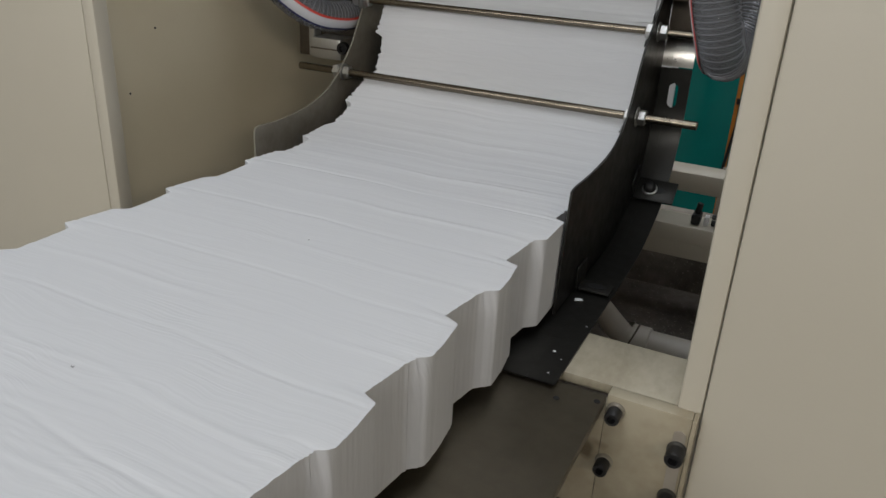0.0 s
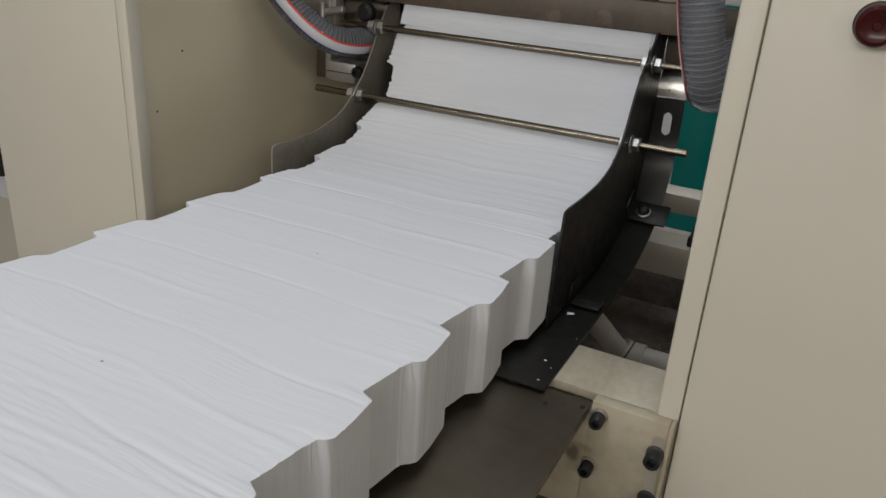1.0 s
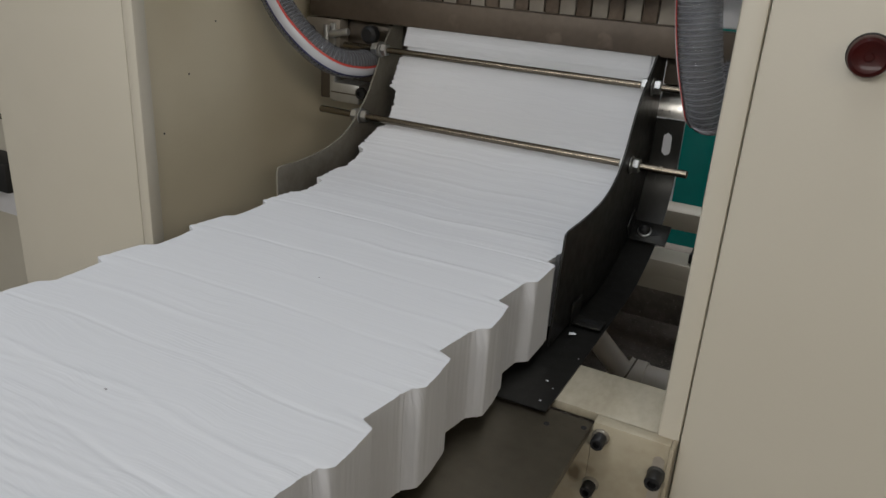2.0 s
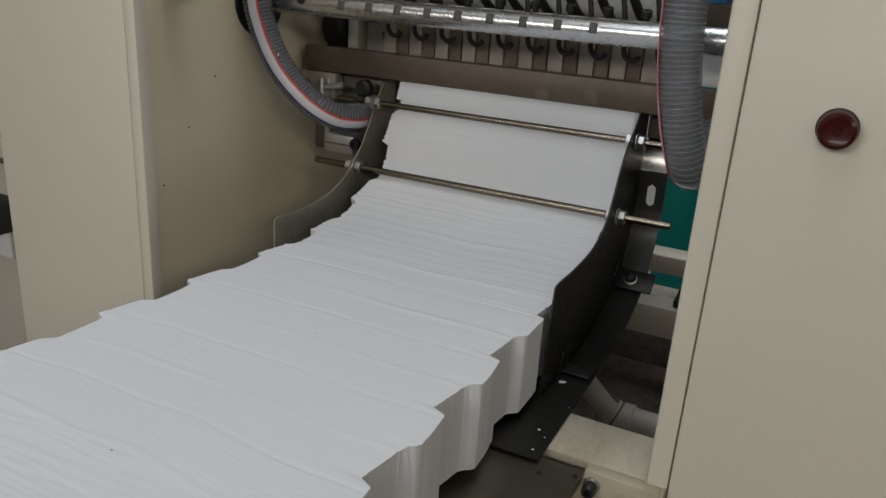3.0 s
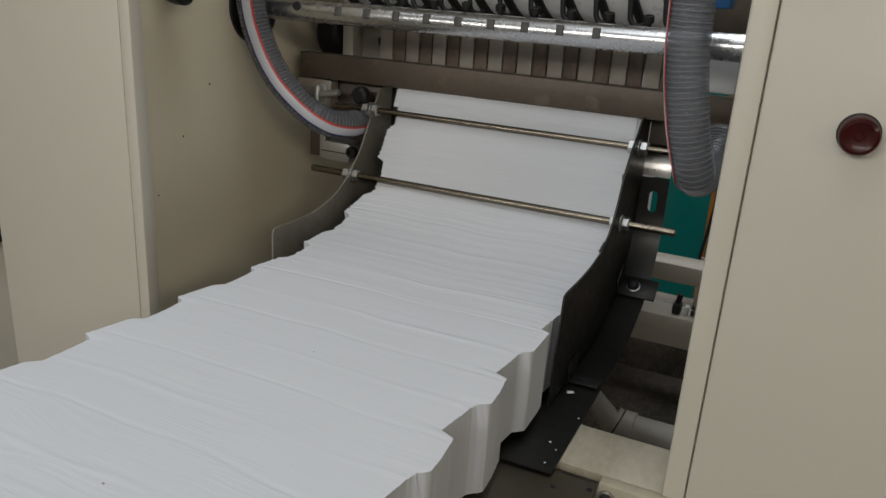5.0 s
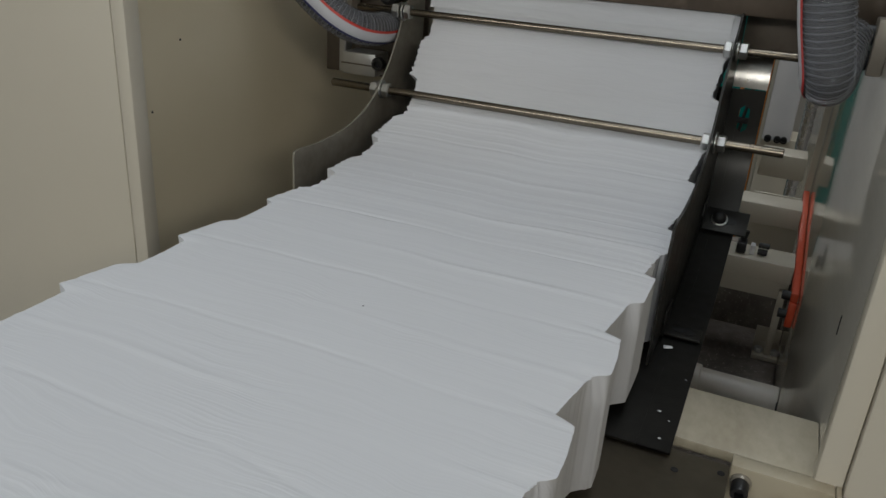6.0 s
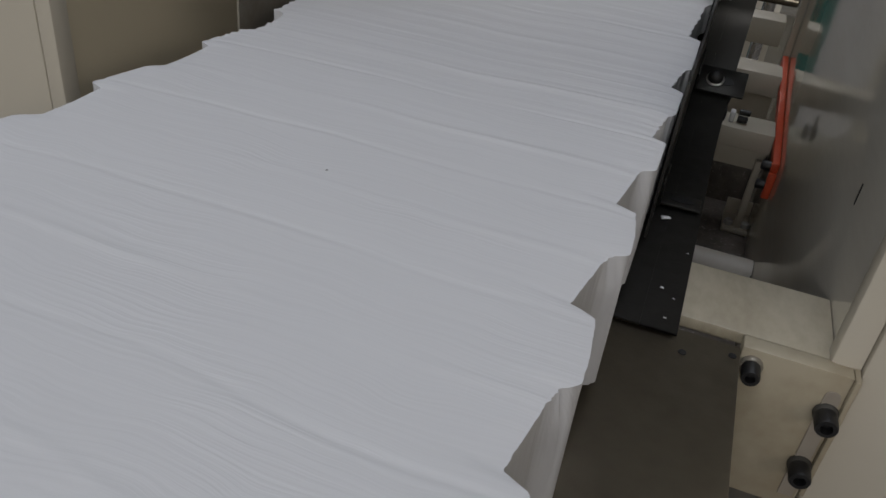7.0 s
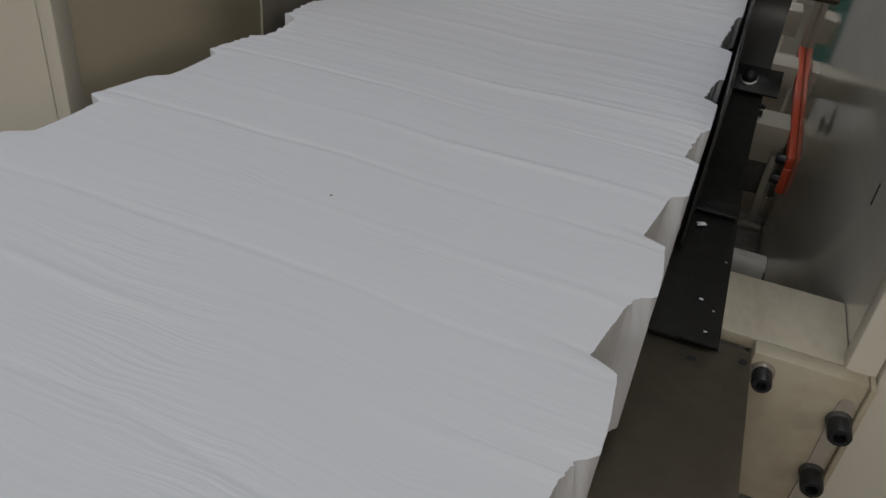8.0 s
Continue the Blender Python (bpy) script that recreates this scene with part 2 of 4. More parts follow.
def cyl(p0, p1, r, n=24, bevel=0.0006):
    h = (Vector(p1) - Vector(p0)).length
    bevel = min(bevel, r * 0.4, h * 0.4)
    return lathe(p0, p1, [(0, r - bevel), (bevel, r), (h - bevel, r), (h, r - bevel)], n)


def hexnut(p0, p1, across):
    h = (Vector(p1) - Vector(p0)).length
    r = across / 2 / math.cos(math.pi / 6)
    c = min(0.0007, h * 0.2)
    return lathe(p0, p1, [(0, r * 0.86), (c, r), (h - c, r), (h, r * 0.86)], flat=6)


def capscrew(base, way, r, h):
    """A socket cap screw: head with a recessed socket."""
    b, d = Vector(base), Vector(way).normalized()
    return lathe(b, b + d, [(0, r), (h * 0.9, r), (h, r * 0.9), (h, r * 0.55), (h * 0.5, r * 0.5)], 20)


def spline(points, step):
    """A smooth line through points, resampled at even steps."""
    pts = [Vector(p) for p in points]
    fine = []
    for i in range(len(pts) - 1):
        p0, p1, p2, p3 = pts[max(i - 1, 0)], pts[i], pts[i + 1], pts[min(i + 2, len(pts) - 1)]
        for k in range(24):
            u = k / 24
            fine.append(0.5 * ((2 * p1) + (p2 - p0) * u + (2 * p0 - 5 * p1 + 4 * p2 - p3) * u * u + (3 * p1 - p0 - 3 * p2 + p3) * u ** 3))
    fine.append(pts[-1])
    out, need = [fine[0]], step
    for a, b in zip(fine, fine[1:]):
        seg = (b - a).length
        while seg >= need and seg > 0:
            a = a + (b - a) * (need / seg)
            out.append(a.copy())
            seg, need = (b - a).length, step
        need -= seg
    return out


def frames_along(line, up):
    """Tangent, side and up at each point, with no twist."""
    out, side = [], None
    for i, p in enumerate(line):
        t = (line[min(i + 1, len(line) - 1)] - line[max(i - 1, 0)]).normalized()
        if side is None:
            side = t.cross(Vector(up)).normalized()
        side = (side - t * side.dot(t)).normalized()
        out.append((p, t, side, side.cross(t).normalized()))
    return out


def tube(line, radius, n=20, up=(0, -1, 0), ripple=0.0, pitch=0.004, a0=0.0, a1=2 * math.pi, step=None):
    bm = bmesh.new()
    full = a1 - a0 > 6.2
    loops, run = [], 0.0
    prev = line[0]
    for p, t, s, u in frames_along(line, up):
        run += (p - prev).length
        prev = p
        r = radius + ripple * math.sin(2 * math.pi * run / pitch)
        cols = n if full else n + 1
        loops.append([bm.verts.new(p + s * (r * math.cos(a0 + (a1 - a0) * k / n)) + u * (r * math.sin(a0 + (a1 - a0) * k / n))) for k in range(cols)])
    for x, y in zip(loops, loops[1:]):
        for k in range(len(x) if full else len(x) - 1):
            bm.faces.new((x[k], x[(k + 1) % len(x)], y[(k + 1) % len(x)], y[k]))
    return bm


def helix(line, radius, wire, pitch, up=(0, -1, 0)):
    fr = frames_along(line, up)
    seg = (line[1] - line[0]).length
    pts, per = [], 16
    turns = seg * (len(line) - 1) / pitch
    for k in range(int(turns * per)):
        f = k / per * pitch / seg
        i = min(int(f), len(fr) - 2)
        g = f - i
        p = fr[i][0].lerp(fr[i + 1][0], g)
        a = 2 * math.pi * k / per
        pts.append(p + fr[i][2] * (radius * math.cos(a)) + fr[i][3] * (radius * math.sin(a)))
    return tube(pts, wire, 5)


def sheet(profile, x0, x1, thick, cols=1):
    """A bent plate: a yz profile pulled along x, with thickness towards its right-hand normal."""
    bm = bmesh.new()
    prof = [Vector((0, y, z)) for y, z in profile]
    off = []
    for i, p in enumerate(prof):
        t = (prof[min(i + 1, len(prof) - 1)] - prof[max(i - 1, 0)]).normalized()
        off.append(p + Vector((0, t.z, -t.y)) * thick)
    rows = []
    for c in range(cols + 1):
        x = Vector((x0 + (x1 - x0) * c / cols, 0, 0))
        rows.append(([bm.verts.new(p + x) for p in prof], [bm.verts.new(p + x) for p in off]))
    for (a, b), (c, d) in zip(rows, rows[1:]):
        for i in range(len(prof) - 1):
            bm.faces.new((a[i], a[i + 1], c[i + 1], c[i]))
            bm.faces.new((b[i], d[i], d[i + 1], b[i + 1]))
        bm.faces.new((a[0], c[0], d[0], b[0]))
        bm.faces.new((a[-1], b[-1], d[-1], c[-1]))
    for a, b in (rows[0], rows[-1]):
        for i in range(len(prof) - 1):
            bm.faces.new((a[i], b[i], b[i + 1], a[i + 1]))
    return bm


def plate_yz(upper, lower, x0, x1, n=48):
    """A flat plate in the yz plane between two lines that run the same way, from x0 to x1."""
    def even(line):
        line = [Vector((0, y, z)) for y, z in line]
        run = [0.0]
        for a, b in zip(line, line[1:]):
            run.append(run[-1] + (b - a).length)
        out = []
        for k in range(n + 1):
            d = run[-1] * k / n
            i = max(i for i in range(len(run) - 1) if run[i] <= d + 1e-9)
            out.append(line[i].lerp(line[i + 1], (d - run[i]) / (run[i + 1] - run[i])))
        return out
    bm = bmesh.new()
    rows = [[bm.verts.new((x, p.y, p.z)) for p in even(line)] for x in (x0, x1) for line in (upper, lower)]
    au, al, bu, bl = rows
    for p, q in ((au, al), (al, bl), (bl, bu), (bu, au)):
        for k in range(n):
            bm.faces.new((p[k], p[k + 1], q[k + 1], q[k]))
    for k in (0, n):
        bm.faces.new((au[k], al[k], bl[k], bu[k]))
    return bm


LAMP_RED.node_tree.nodes["Principled BSDF"].inputs["Specular IOR Level"].default_value = 0.18

# ---------------------------------------------------------------- hall
single("floor", box(-5, 5, -4, 5, -0.1, 0.0), HALL_FLOOR, (0, 0, 0), "grey concrete factory floor", "floor", kind="structure")
single("ceiling", box(-5, 5, -4, 5, 3.5, 3.6), HALL, (0, 0, 3.5), "pale painted hall ceiling", "ceiling", kind="structure")
single("wall_north", box(-5, 5, 4.9, 5.0, 0, 3.5), HALL, (0, 4.9, 0), "pale painted hall wall", "wall", kind="structure")
single("wall_south", box(-5, 5, -4.0, -3.9, 0, 3.5), HALL, (0, -3.9, 0), "pale painted hall wall", "wall", kind="structure")
single("wall_west", box(-5.0, -4.9, -3.9, 4.9, 0, 3.5), HALL, (-4.9, 0, 0), "pale painted hall wall", "wall", kind="structure")
single("wall_east", box(4.9, 5.0, -3.9, 4.9, 0, 3.5), HALL, (4.9, 0, 0), "pale painted hall wall", "wall", kind="structure")

# ---------------------------------------------------------------- machine shell
PY = -0.262   # front plane of the covers
WL, WR = -0.257, 0.2315   # inner faces of the side frames

cover = thing("machine_cover", (-0.285, PY, 0.1), "cream painted sheet-metal machine cover with folded edge", "machine cover", "front covers")
part("panel", box(-0.374, -0.2075, PY, PY + 0.014, 0.1, 1.45, 0.0015), PAINT, cover)
part("edge_strip", box(-0.2068, -0.1955, PY - 0.0008, PY + 0.012, 0.1, 1.45, 0.002), PAINT, cover)

cover = thing("machine_cover", (0.5, PY, 0.1), "wide cream painted machine cover beside its frame post", "machine cover", "front covers")
part("panel", box(0.2425, 0.95, PY - 0.001, PY + 0.05, 0.1, 1.45, 0.0016), PAINT, cover)
part("frame_post", box(0.2285, 0.2418, PY, PY + 0.012, 0.1, 1.45, 0.0018), PAINT, cover)

frame_l = thing("side_frame", (WL - 0.015, 0.3, 0.1), "cream painted steel side frame of the folding machine", "machine frame", "side frames")
part("plate", box(WL - 0.03, WL, PY + 0.0145, 0.9, 0.1, 1.45, 0.002), PAINT_IN, frame_l)
for y, z in ((-0.196, 1.135), (-0.150, 1.060), (-0.112, 1.105), (-0.185, 1.010)):
    part("drill_mark", cyl((WL - 0.001, y, z), (WL + 0.0003, y, z), 0.0010, 10, 0.0001), BLACK, frame_l)
frame_r = thing("side_frame", (WR, 0.3, 0.1), "glossy pale inner side plate that mirrors the beams", "machine frame", "side frames")
part("plate", box(WR, WR + 0.006, PY + 0.0124, 0.9, 0.1, 1.45, 0.001), MIRROR, frame_r)
part("scratch", box(WR - 0.0004, WR + 0.0005, -0.1685, -0.1665, 0.9520, 0.9640, 0.0), BLACK, frame_r, "small dark scratch")
# added dark sheet that stands in for the deep shade behind the head
single("back_plate", box(WL - 0.002, WR + 0.002, 0.62, 0.64, 1.09, 1.451, 0.002), FIN_DARK, (0, 0.63, 1.09), "dull dark plate added to darken the space behind the folding head", "machine frame")
# unseen cover, added to shade the folding head from the lamps above
single("light_block_cover", box(WL - 0.03, 0.150, -0.07, 0.66, 1.452, 1.47, 0.002), PAINT, (0, 0.3, 1.452), "unseen cover added to keep overhead light off the folding head", "machine cover")
single("base_tray", box(WL + 0.001, WR - 0.001, -0.2, 0.615, 0.70, 0.72, 0.001), TRAY, (0, 0.2, 0.70), "dusty dark steel tray with paper lint", "tray")

# indicator lamp
lamp = thing("indicator_lamp", (0.2895, PY, 1.1525), "unlit dark red round indicator lamp on the cream cover", "lamp")
c = Vector((0.2895, PY, 1.1525))
f = Vector((0, -1, 0))
part("bezel", lathe(c, c + f, [(-0.001, 0.0102), (0.002, 0.0102), (0.003, 0.0100), (0.0042, 0.009), (0.002, 0.008)], 40), BLACK, lamp)
part("lens", lathe(c, c + f, [(0.0, 0.0094), (0.0115, 0.0094), (0.0130, 0.0088), (0.0138, 0.0072), (0.0130, 0.0050), (0.0128, 0.0022), (0.0134, 0.0018), (0.0134, 0.0005)], 40), LAMP_RED, lamp, "dark red ribbed plastic lens")

lamp = thing("push_button", (0.3315, PY, 1.149), "dark round push button on the cream cover", "button")
c = Vector((0.3315, PY, 1.149))
part("bezel", lathe(c, c + f, [(-0.001, 0.0102), (0.002, 0.0102), (0.003, 0.0100), (0.0042, 0.009), (0.002, 0.008)], 40), BLACK, lamp)
part("cap", lathe(c, c + f, [(0.0, 0.0090), (0.0100, 0.0090), (0.0112, 0.0082), (0.0108, 0.0040)], 40), RUBBER, lamp)

# black knob on the side frame
knob = thing("knob", (WL, -0.165, 1.19), "black round plastic knob on the side frame", "knob")
part("body", lathe((WL, -0.165, 1.192), (WL + 1, -0.165, 1.192), [(-0.001, 0.010), (0.006, 0.011), (0.016, 0.0135), (0.024, 0.0135), (0.027, 0.011)], 28), BLACK, knob)

# ---------------------------------------------------------------- table and bracket
TZ = 0.9135
table = thing("outfeed_table", (0, -0.7, 0.0), "brown-grey stained steel outfeed table under the tissue log", "table")
part("tabletop", box(-0.185, 0.190, -1.35, -0.2685, TZ - 0.006, TZ, 0.0008), TABLE_STEEL, table)
part("tabletop", box(-0.185, 0.150, -0.2680, -0.02, TZ - 0.006, TZ - 0.0006, 0.0008), TABLE_STEEL, table)
for x in (-0.17, 0.16):
    for y in (-1.3, -0.6):
        part("leg", box(x - 0.02, x + 0.02, y - 0.02, y + 0.02, 0, TZ - 0.0062, 0.002), PAINT, table)
for x, y in ((0.1650, -0.2860), (0.1865, -0.2775)):
    part("screw_hole", cyl((x, y, TZ - 0.003), (x, y, TZ + 0.0005), 0.0019, 12, 0.0002), BLACK, table)

br = thing("support_bracket", (0.21, -0.25, 0.80), "dirty cream painted steel bracket with black bolts", "bracket")
part("front_plate", box(0.1906, 0.2385, -0.2700, -0.2600, 0.8300, 0.9154, 0.0006, bm=box(0.110, 0.1905, -0.2700, -0.2600, 0.8300, 0.9070, 0.0006)), PAINT_DIRTY, br)
part("edge_rib", box(0.2387, 0.2412, -0.2725, -0.2600, 0.842, 0.9157, 0.0006), PAINT_DIRTY, br)
part("top_plate", box(0.1515, 0.2310, -0.2595, -0.2065, 0.9085, 0.9152, 0.0010), PAINT_SCRATCH, br, "scuffed cream top plate with dark scratches")
for x, z in ((0.1965, 0.9065), (0.1945, 0.8690)):
    b = part("bolt", capscrew((x, -0.2725, z), (0, -1, 0), 0.0043, 0.0085), BLACK, br, "black socket cap bolt")
    part("washer", lathe((x, -0.270, z), (x, -1, z), [(0, 0.0054), (0.0012, 0.0054), (0.0025, 0.0048)], 24), WORN_STEEL, b)
slot = join(box(0.2301, 0.2369, -0.2708, -0.2699, 0.838, 0.9025, 0.0), cyl((0.2335, -0.2699, 0.9025), (0.2335, -0.2707, 0.9025), 0.0034, 20, 0.0001))
part("slot", slot, FIN_PALE, br, "vertical slot showing dull metal")
for z in (0.8935, 0.8595):
    b = part("bolt", capscrew((0.2335, -0.2735, z), (0, -1, 0), 0.0051, 0.0090), BLACK, br, "black socket cap bolt")
    part("washer", lathe((0.2335, -0.2708, z), (0.2335, -1, z), [(0, 0.0056), (0.0014, 0.0056), (0.0027, 0.0050)], 24), KEY, b)

# ---------------------------------------------------------------- chute
chute = thing("curved_chute", (0.003, -0.1, 0.915), "curved dark steel chute that guides the tissue stack", "chute")
edge_top = [(-0.196, 1.000), (-0.192, 1.0055), (-0.150, 1.0045), (-0.112, 1.006), (-0.088, 1.011), (-0.070, 1.021), (-0.056, 1.038), (-0.044, 1.060), (-0.030, 1.078), (-0.010, 1.094), (0.004, 1.108)]
fine = spline([(0, y, z) for y, z in edge_top], 0.004)
upper = [(p.y, p.z) for p in fine]
lower = [(-0.2045, 0.9205), (-0.07, 0.9205), (-0.025, 0.932), (0.010, 0.950), (0.027, 0.977), (0.0345, 1.01), (0.0405, 1.06), (0.0418, 1.110)]
part("side_plate", plate_yz(upper, lower, 0.1335, 0.1350), DARK_STEEL, chute)
edge_left = [(-0.1675, 0.9900), (-0.1640, 0.9955), (-0.137, 0.9945), (-0.105, 0.9965), (-0.085, 1.0000), (-0.066, 1.0060), (-0.052, 1.0135), (-0.040, 1.0235), (-0.0235, 1.0400), (-0.010, 1.0600), (0.000, 1.0770), (0.012, 1.0940), (0.020, 1.1030)]
upper_l = [(p.y, p.z) for p in spline([(0, y, z) for y, z in edge_left], 0.004)]
part("side_plate", plate_yz(upper_l, [(-0.1675, 0.9205)] + lower[1:], -0.1430, -0.1415), WORN_STEEL, chute, "worn grey steel side plate")
prof = [(-0.2785, 0.9168), (-0.14, 0.9172), (-0.075, 0.9185), (-0.030, 0.929), (0.008, 0.9465), (0.030, 0.976), (0.039, 1.006), (0.0392, 1.034), (0.0388, 1.0485)]
line = [(p.y, p.z) for p in spline([(0, y, z) for y, z in prof], 0.006)]
part("shell", sheet(line, -0.150, 0.1435, 0.0012), DARK_STEEL, chute)
# outer strip with a rounded slot
bm = bmesh.new()
X0, X1, XC, HALF = 0.14352, 0.1610, 0.1480, 0.0040
front, back = [], []
line = [(p.y, p.z) for p in spline([(0, y, z) for y, z in prof], 0.0008)]
sl0, sl1 = 1.0140, 1.0345
for i, (y, z) in enumerate(line):
    y2, z2 = line[min(i + 1, len(line) - 1)]
    y1, z1 = line[max(i - 1, 0)]
    t = Vector((0, y2 - y1, z2 - z1)).normalized()
    n = Vector((0, t.z, -t.y)) * 0.0012
    h = 0.0
    if y > 0.02 and sl0 < z < sl1:
        e = min(z - sl0, sl1 - z)
        h = HALF * math.sqrt(max(0, 1 - max(0, 1 - e / HALF) ** 2))
    cols = [X0, XC - max(h, 0.0005), XC + max(h, 0.0005), X1]
    front.append([bm.verts.new((x, y, z)) for x in cols] + [h])
    back.append([bm.verts.new(Vector((x, y, z)) + n) for x in cols])
for i in range(len(line) - 1):
    for c in range(3):
        if c == 1 and (front[i][4] > 0 or front[i + 1][4] > 0):
            continue
        bm.faces.new((front[i][c], front[i][c + 1], front[i + 1][c + 1], front[i + 1][c]))
        bm.faces.new((back[i][c], back[i + 1][c], back[i + 1][c + 1], back[i][c + 1]))
    for c in (0, 3):
        bm.faces.new((front[i][c], front[i + 1][c], back[i + 1][c], back[i][c]))
part("outer_strip", bm, DARK_STEEL, chute, "dark steel strip with a slotted hole")
lip = [(0.0388, 1.0490), (0.0390, 1.0560), (0.0415, 1.0645), (0.0470, 1.0720), (0.0550, 1.0765), (0.0650, 1.0780)]
lipf = [(p.y, p.z) for p in spline([(0, y, z) for y, z in lip], 0.002)]
part("rolled_lip", sheet(lipf, 0.1351, 0.1439, 0.0012), BRIGHT_STEEL, chute, "bright worn rolled edge")
part("rolled_lip", sheet(lipf, 0.1440, 0.1610, 0.0012), BRIGHT_STEEL, chute, "bright worn rolled edge")
part("rear_block", box(0.1353, 0.1990, 0.042, 0.090, 1.0785, 1.1250, 0.001), FIN_DARK, chute, "dark steel block behind the rolled edge")
# tabs that tie the side plate to the shell
ca, sa = math.cos(radians(32)), math.sin(radians(32))


def tab(px, py, pz, angle, screw):
    bm = box(0.0, 0.0350 if screw else 0.0240, -0.0115 if screw else -0.0080, 0.0115 if screw else 0.0080, 0, 0.0018, 0.0004)
    join(bm, box(0.0, 0.0016, -0.0115, 0.0115, 0, 0.018, 0.0004))
    m = pose(px, py, pz, angle)
    bm.transform(m)
    t = part("fixing_tab", bm, DARK_STEEL, chute)
    bm = lathe((0, 0, 0), (0, 0, 1), [(0, 0.0036), (0.0004, 0.0036)], 16)
    bmesh.ops.scale(bm, vec=(2.0, 1, 1), verts=bm.verts)
    bm.transform(m @ pose(0.0195 if screw else 0.0130, 0, 0.0018))
    part("slot", bm, BLACK, t)
    if screw:
        bm = lathe((0, 0, 0), (0, 0, 1), [(0, 0.0066), (0.0010, 0.0066), (0.0014, 0.0060)], 24)
        bm.transform(m @ pose(0.0130, 0, 0.0020))
        part("washer", bm, ZINC, t)
        bm = lathe((0, 0, 0), (0, 0, 1), [(0, 0.0054), (0.0028, 0.0052), (0.0048, 0.0040), (0.0058, 0.0018)], 24)
        bm.transform(m @ pose(0.0130, 0, 0.0034))
        part("domed_screw", bm, BLACK, t)
    return t


tab(0.1352, 0.0040, 0.9475, 34, True)
tab(0.1352, -0.150, 0.9190, 0, False)
# tie rods
for y, z, xl, xr, r in ((-0.0005, 1.0815, -0.187, 0.188, 0.0031), (-0.0360, 1.0195, -0.191, 0.183, 0.0034)):
    rings = [(0, r - 0.0008), (0.0008, r), (xr - xl - 0.0008, r), (xr - xl, r - 0.0008)]
    rod = part("tie_rod", lathe((xl, y, z), (xr, y, z), rings, 16), ROD, chute)
    for x0, x1 in ((0.1262, 0.1318), (0.1372, 0.1432), (-0.1398, -0.1340), (-0.1512, -0.1448)):
        part("hex_nut", hexnut((x0, y, z), (x1, y, z), 0.0112), ZINC, rod, "zinc plated hex nut")
    for x0, x1 in ((0.1322, 0.1333), (0.1353, 0.1366), (-0.1413, -0.1402), (-0.1444, -0.1432)):
        part("washer", cyl((x0, y, z), (x1, y, z), 0.0078, 28, 0.0003), ZINC, rod)

# paper lint on the chute floor
rng = random.Random(5)
for x, y, s in ((0.1495, -0.245, 1.2), (0.156, -0.252, 0.8), (0.158, -0.205, 0.9), (0.1420, -0.172, 3.5), (0.154, -0.270, 1.0)):
    bm = box(-0.0012, 0.0012, -0.0007, 0.0007, 0, 0.0005, 0.0002, seg=1)
    for v in bm.verts:
        v.co += Vector((rng.uniform(-1, 1), rng.uniform(-1, 1), rng.uniform(0, 1))) * 0.0003
    bm.transform(Matrix.Scale(0.6 * s, 4) @ pose(0, 0, 0, 0, 0, rng.uniform(0, 180)))
    bm.transform(Matrix.Translation((x, y, 0.9178)))
    part("paper_scrap", bm, PAPER, chute, "tiny torn scrap of white tissue")

# ---------------------------------------------------------------- tissue log
CREEP = [(0.0, -0.0125), (0.5, -0.0110), (1.0, -0.0090), (2.5, -0.0040), (3.5, 0.0), (4.5, 0.0045), (5.5, 0.0090), (6.5, 0.0140), (7.0, 0.0170), (7.2, 0.0190), (7.5, 0.0295), (8.0, 0.0310)]
FRONT = [(-0.205, 0.9850), (-0.14, 0.9855), (-0.100, 0.9885), (-0.072, 0.9950), (-0.050, 1.0040), (-0.0315, 1.0160), (-0.018, 1.0340), (-0.008, 1.0530), (0.0045, 1.0800), (0.0115, 1.096), (0.022, 1.111), (0.042, 1.119), (0.11, 1.122), (0.18, 1.122)]
PATH_LINE = spline([(0, y, z) for y, z in FRONT], 0.001)


def on_path(s):
    """Place and slope on the front face of the stack, s metres up the chute from its mouth."""
    if s <= 0:
        return -0.205 + s, 0.985, 0.0
    i = min(int(s / 0.001), len(PATH_LINE) - 6)
    a, b = PATH_LINE[max(i - 5, 0)], PATH_LINE[i + 5]
    p = PATH_LINE[i].lerp(PATH_LINE[i + 1], s / 0.001 - int(s / 0.001))
    return p.y, p.z, math.degrees(math.atan2(b.z - a.z, b.y - a.y))


def sway(u, first, period):
    """Sideways offset of the sheets left by the swaying chute; u metres towards the outfeed end."""
    k = math.floor((u - first) / period)
    f = (u - first) / period - k
    g = 0.85 + 0.3 * noise.noise(Vector((k * 3.7, 1.5, 0)))
    if f < 0.05:
        q = -0.0058 + 0.0092 * f / 0.05
    elif f < 0.50:
        q = 0.0034 + 0.0030 * math.sin((f - 0.05) / 0.45 * 1.7)
    elif f < 0.62:
        h = (f - 0.50) / 0.12
        q = 0.0063 - 0.0078 * h * h * (3 - 2 * h)
    else:
        q = -0.0015 - 0.0043 * (f - 0.62) / 0.38
    return q * g


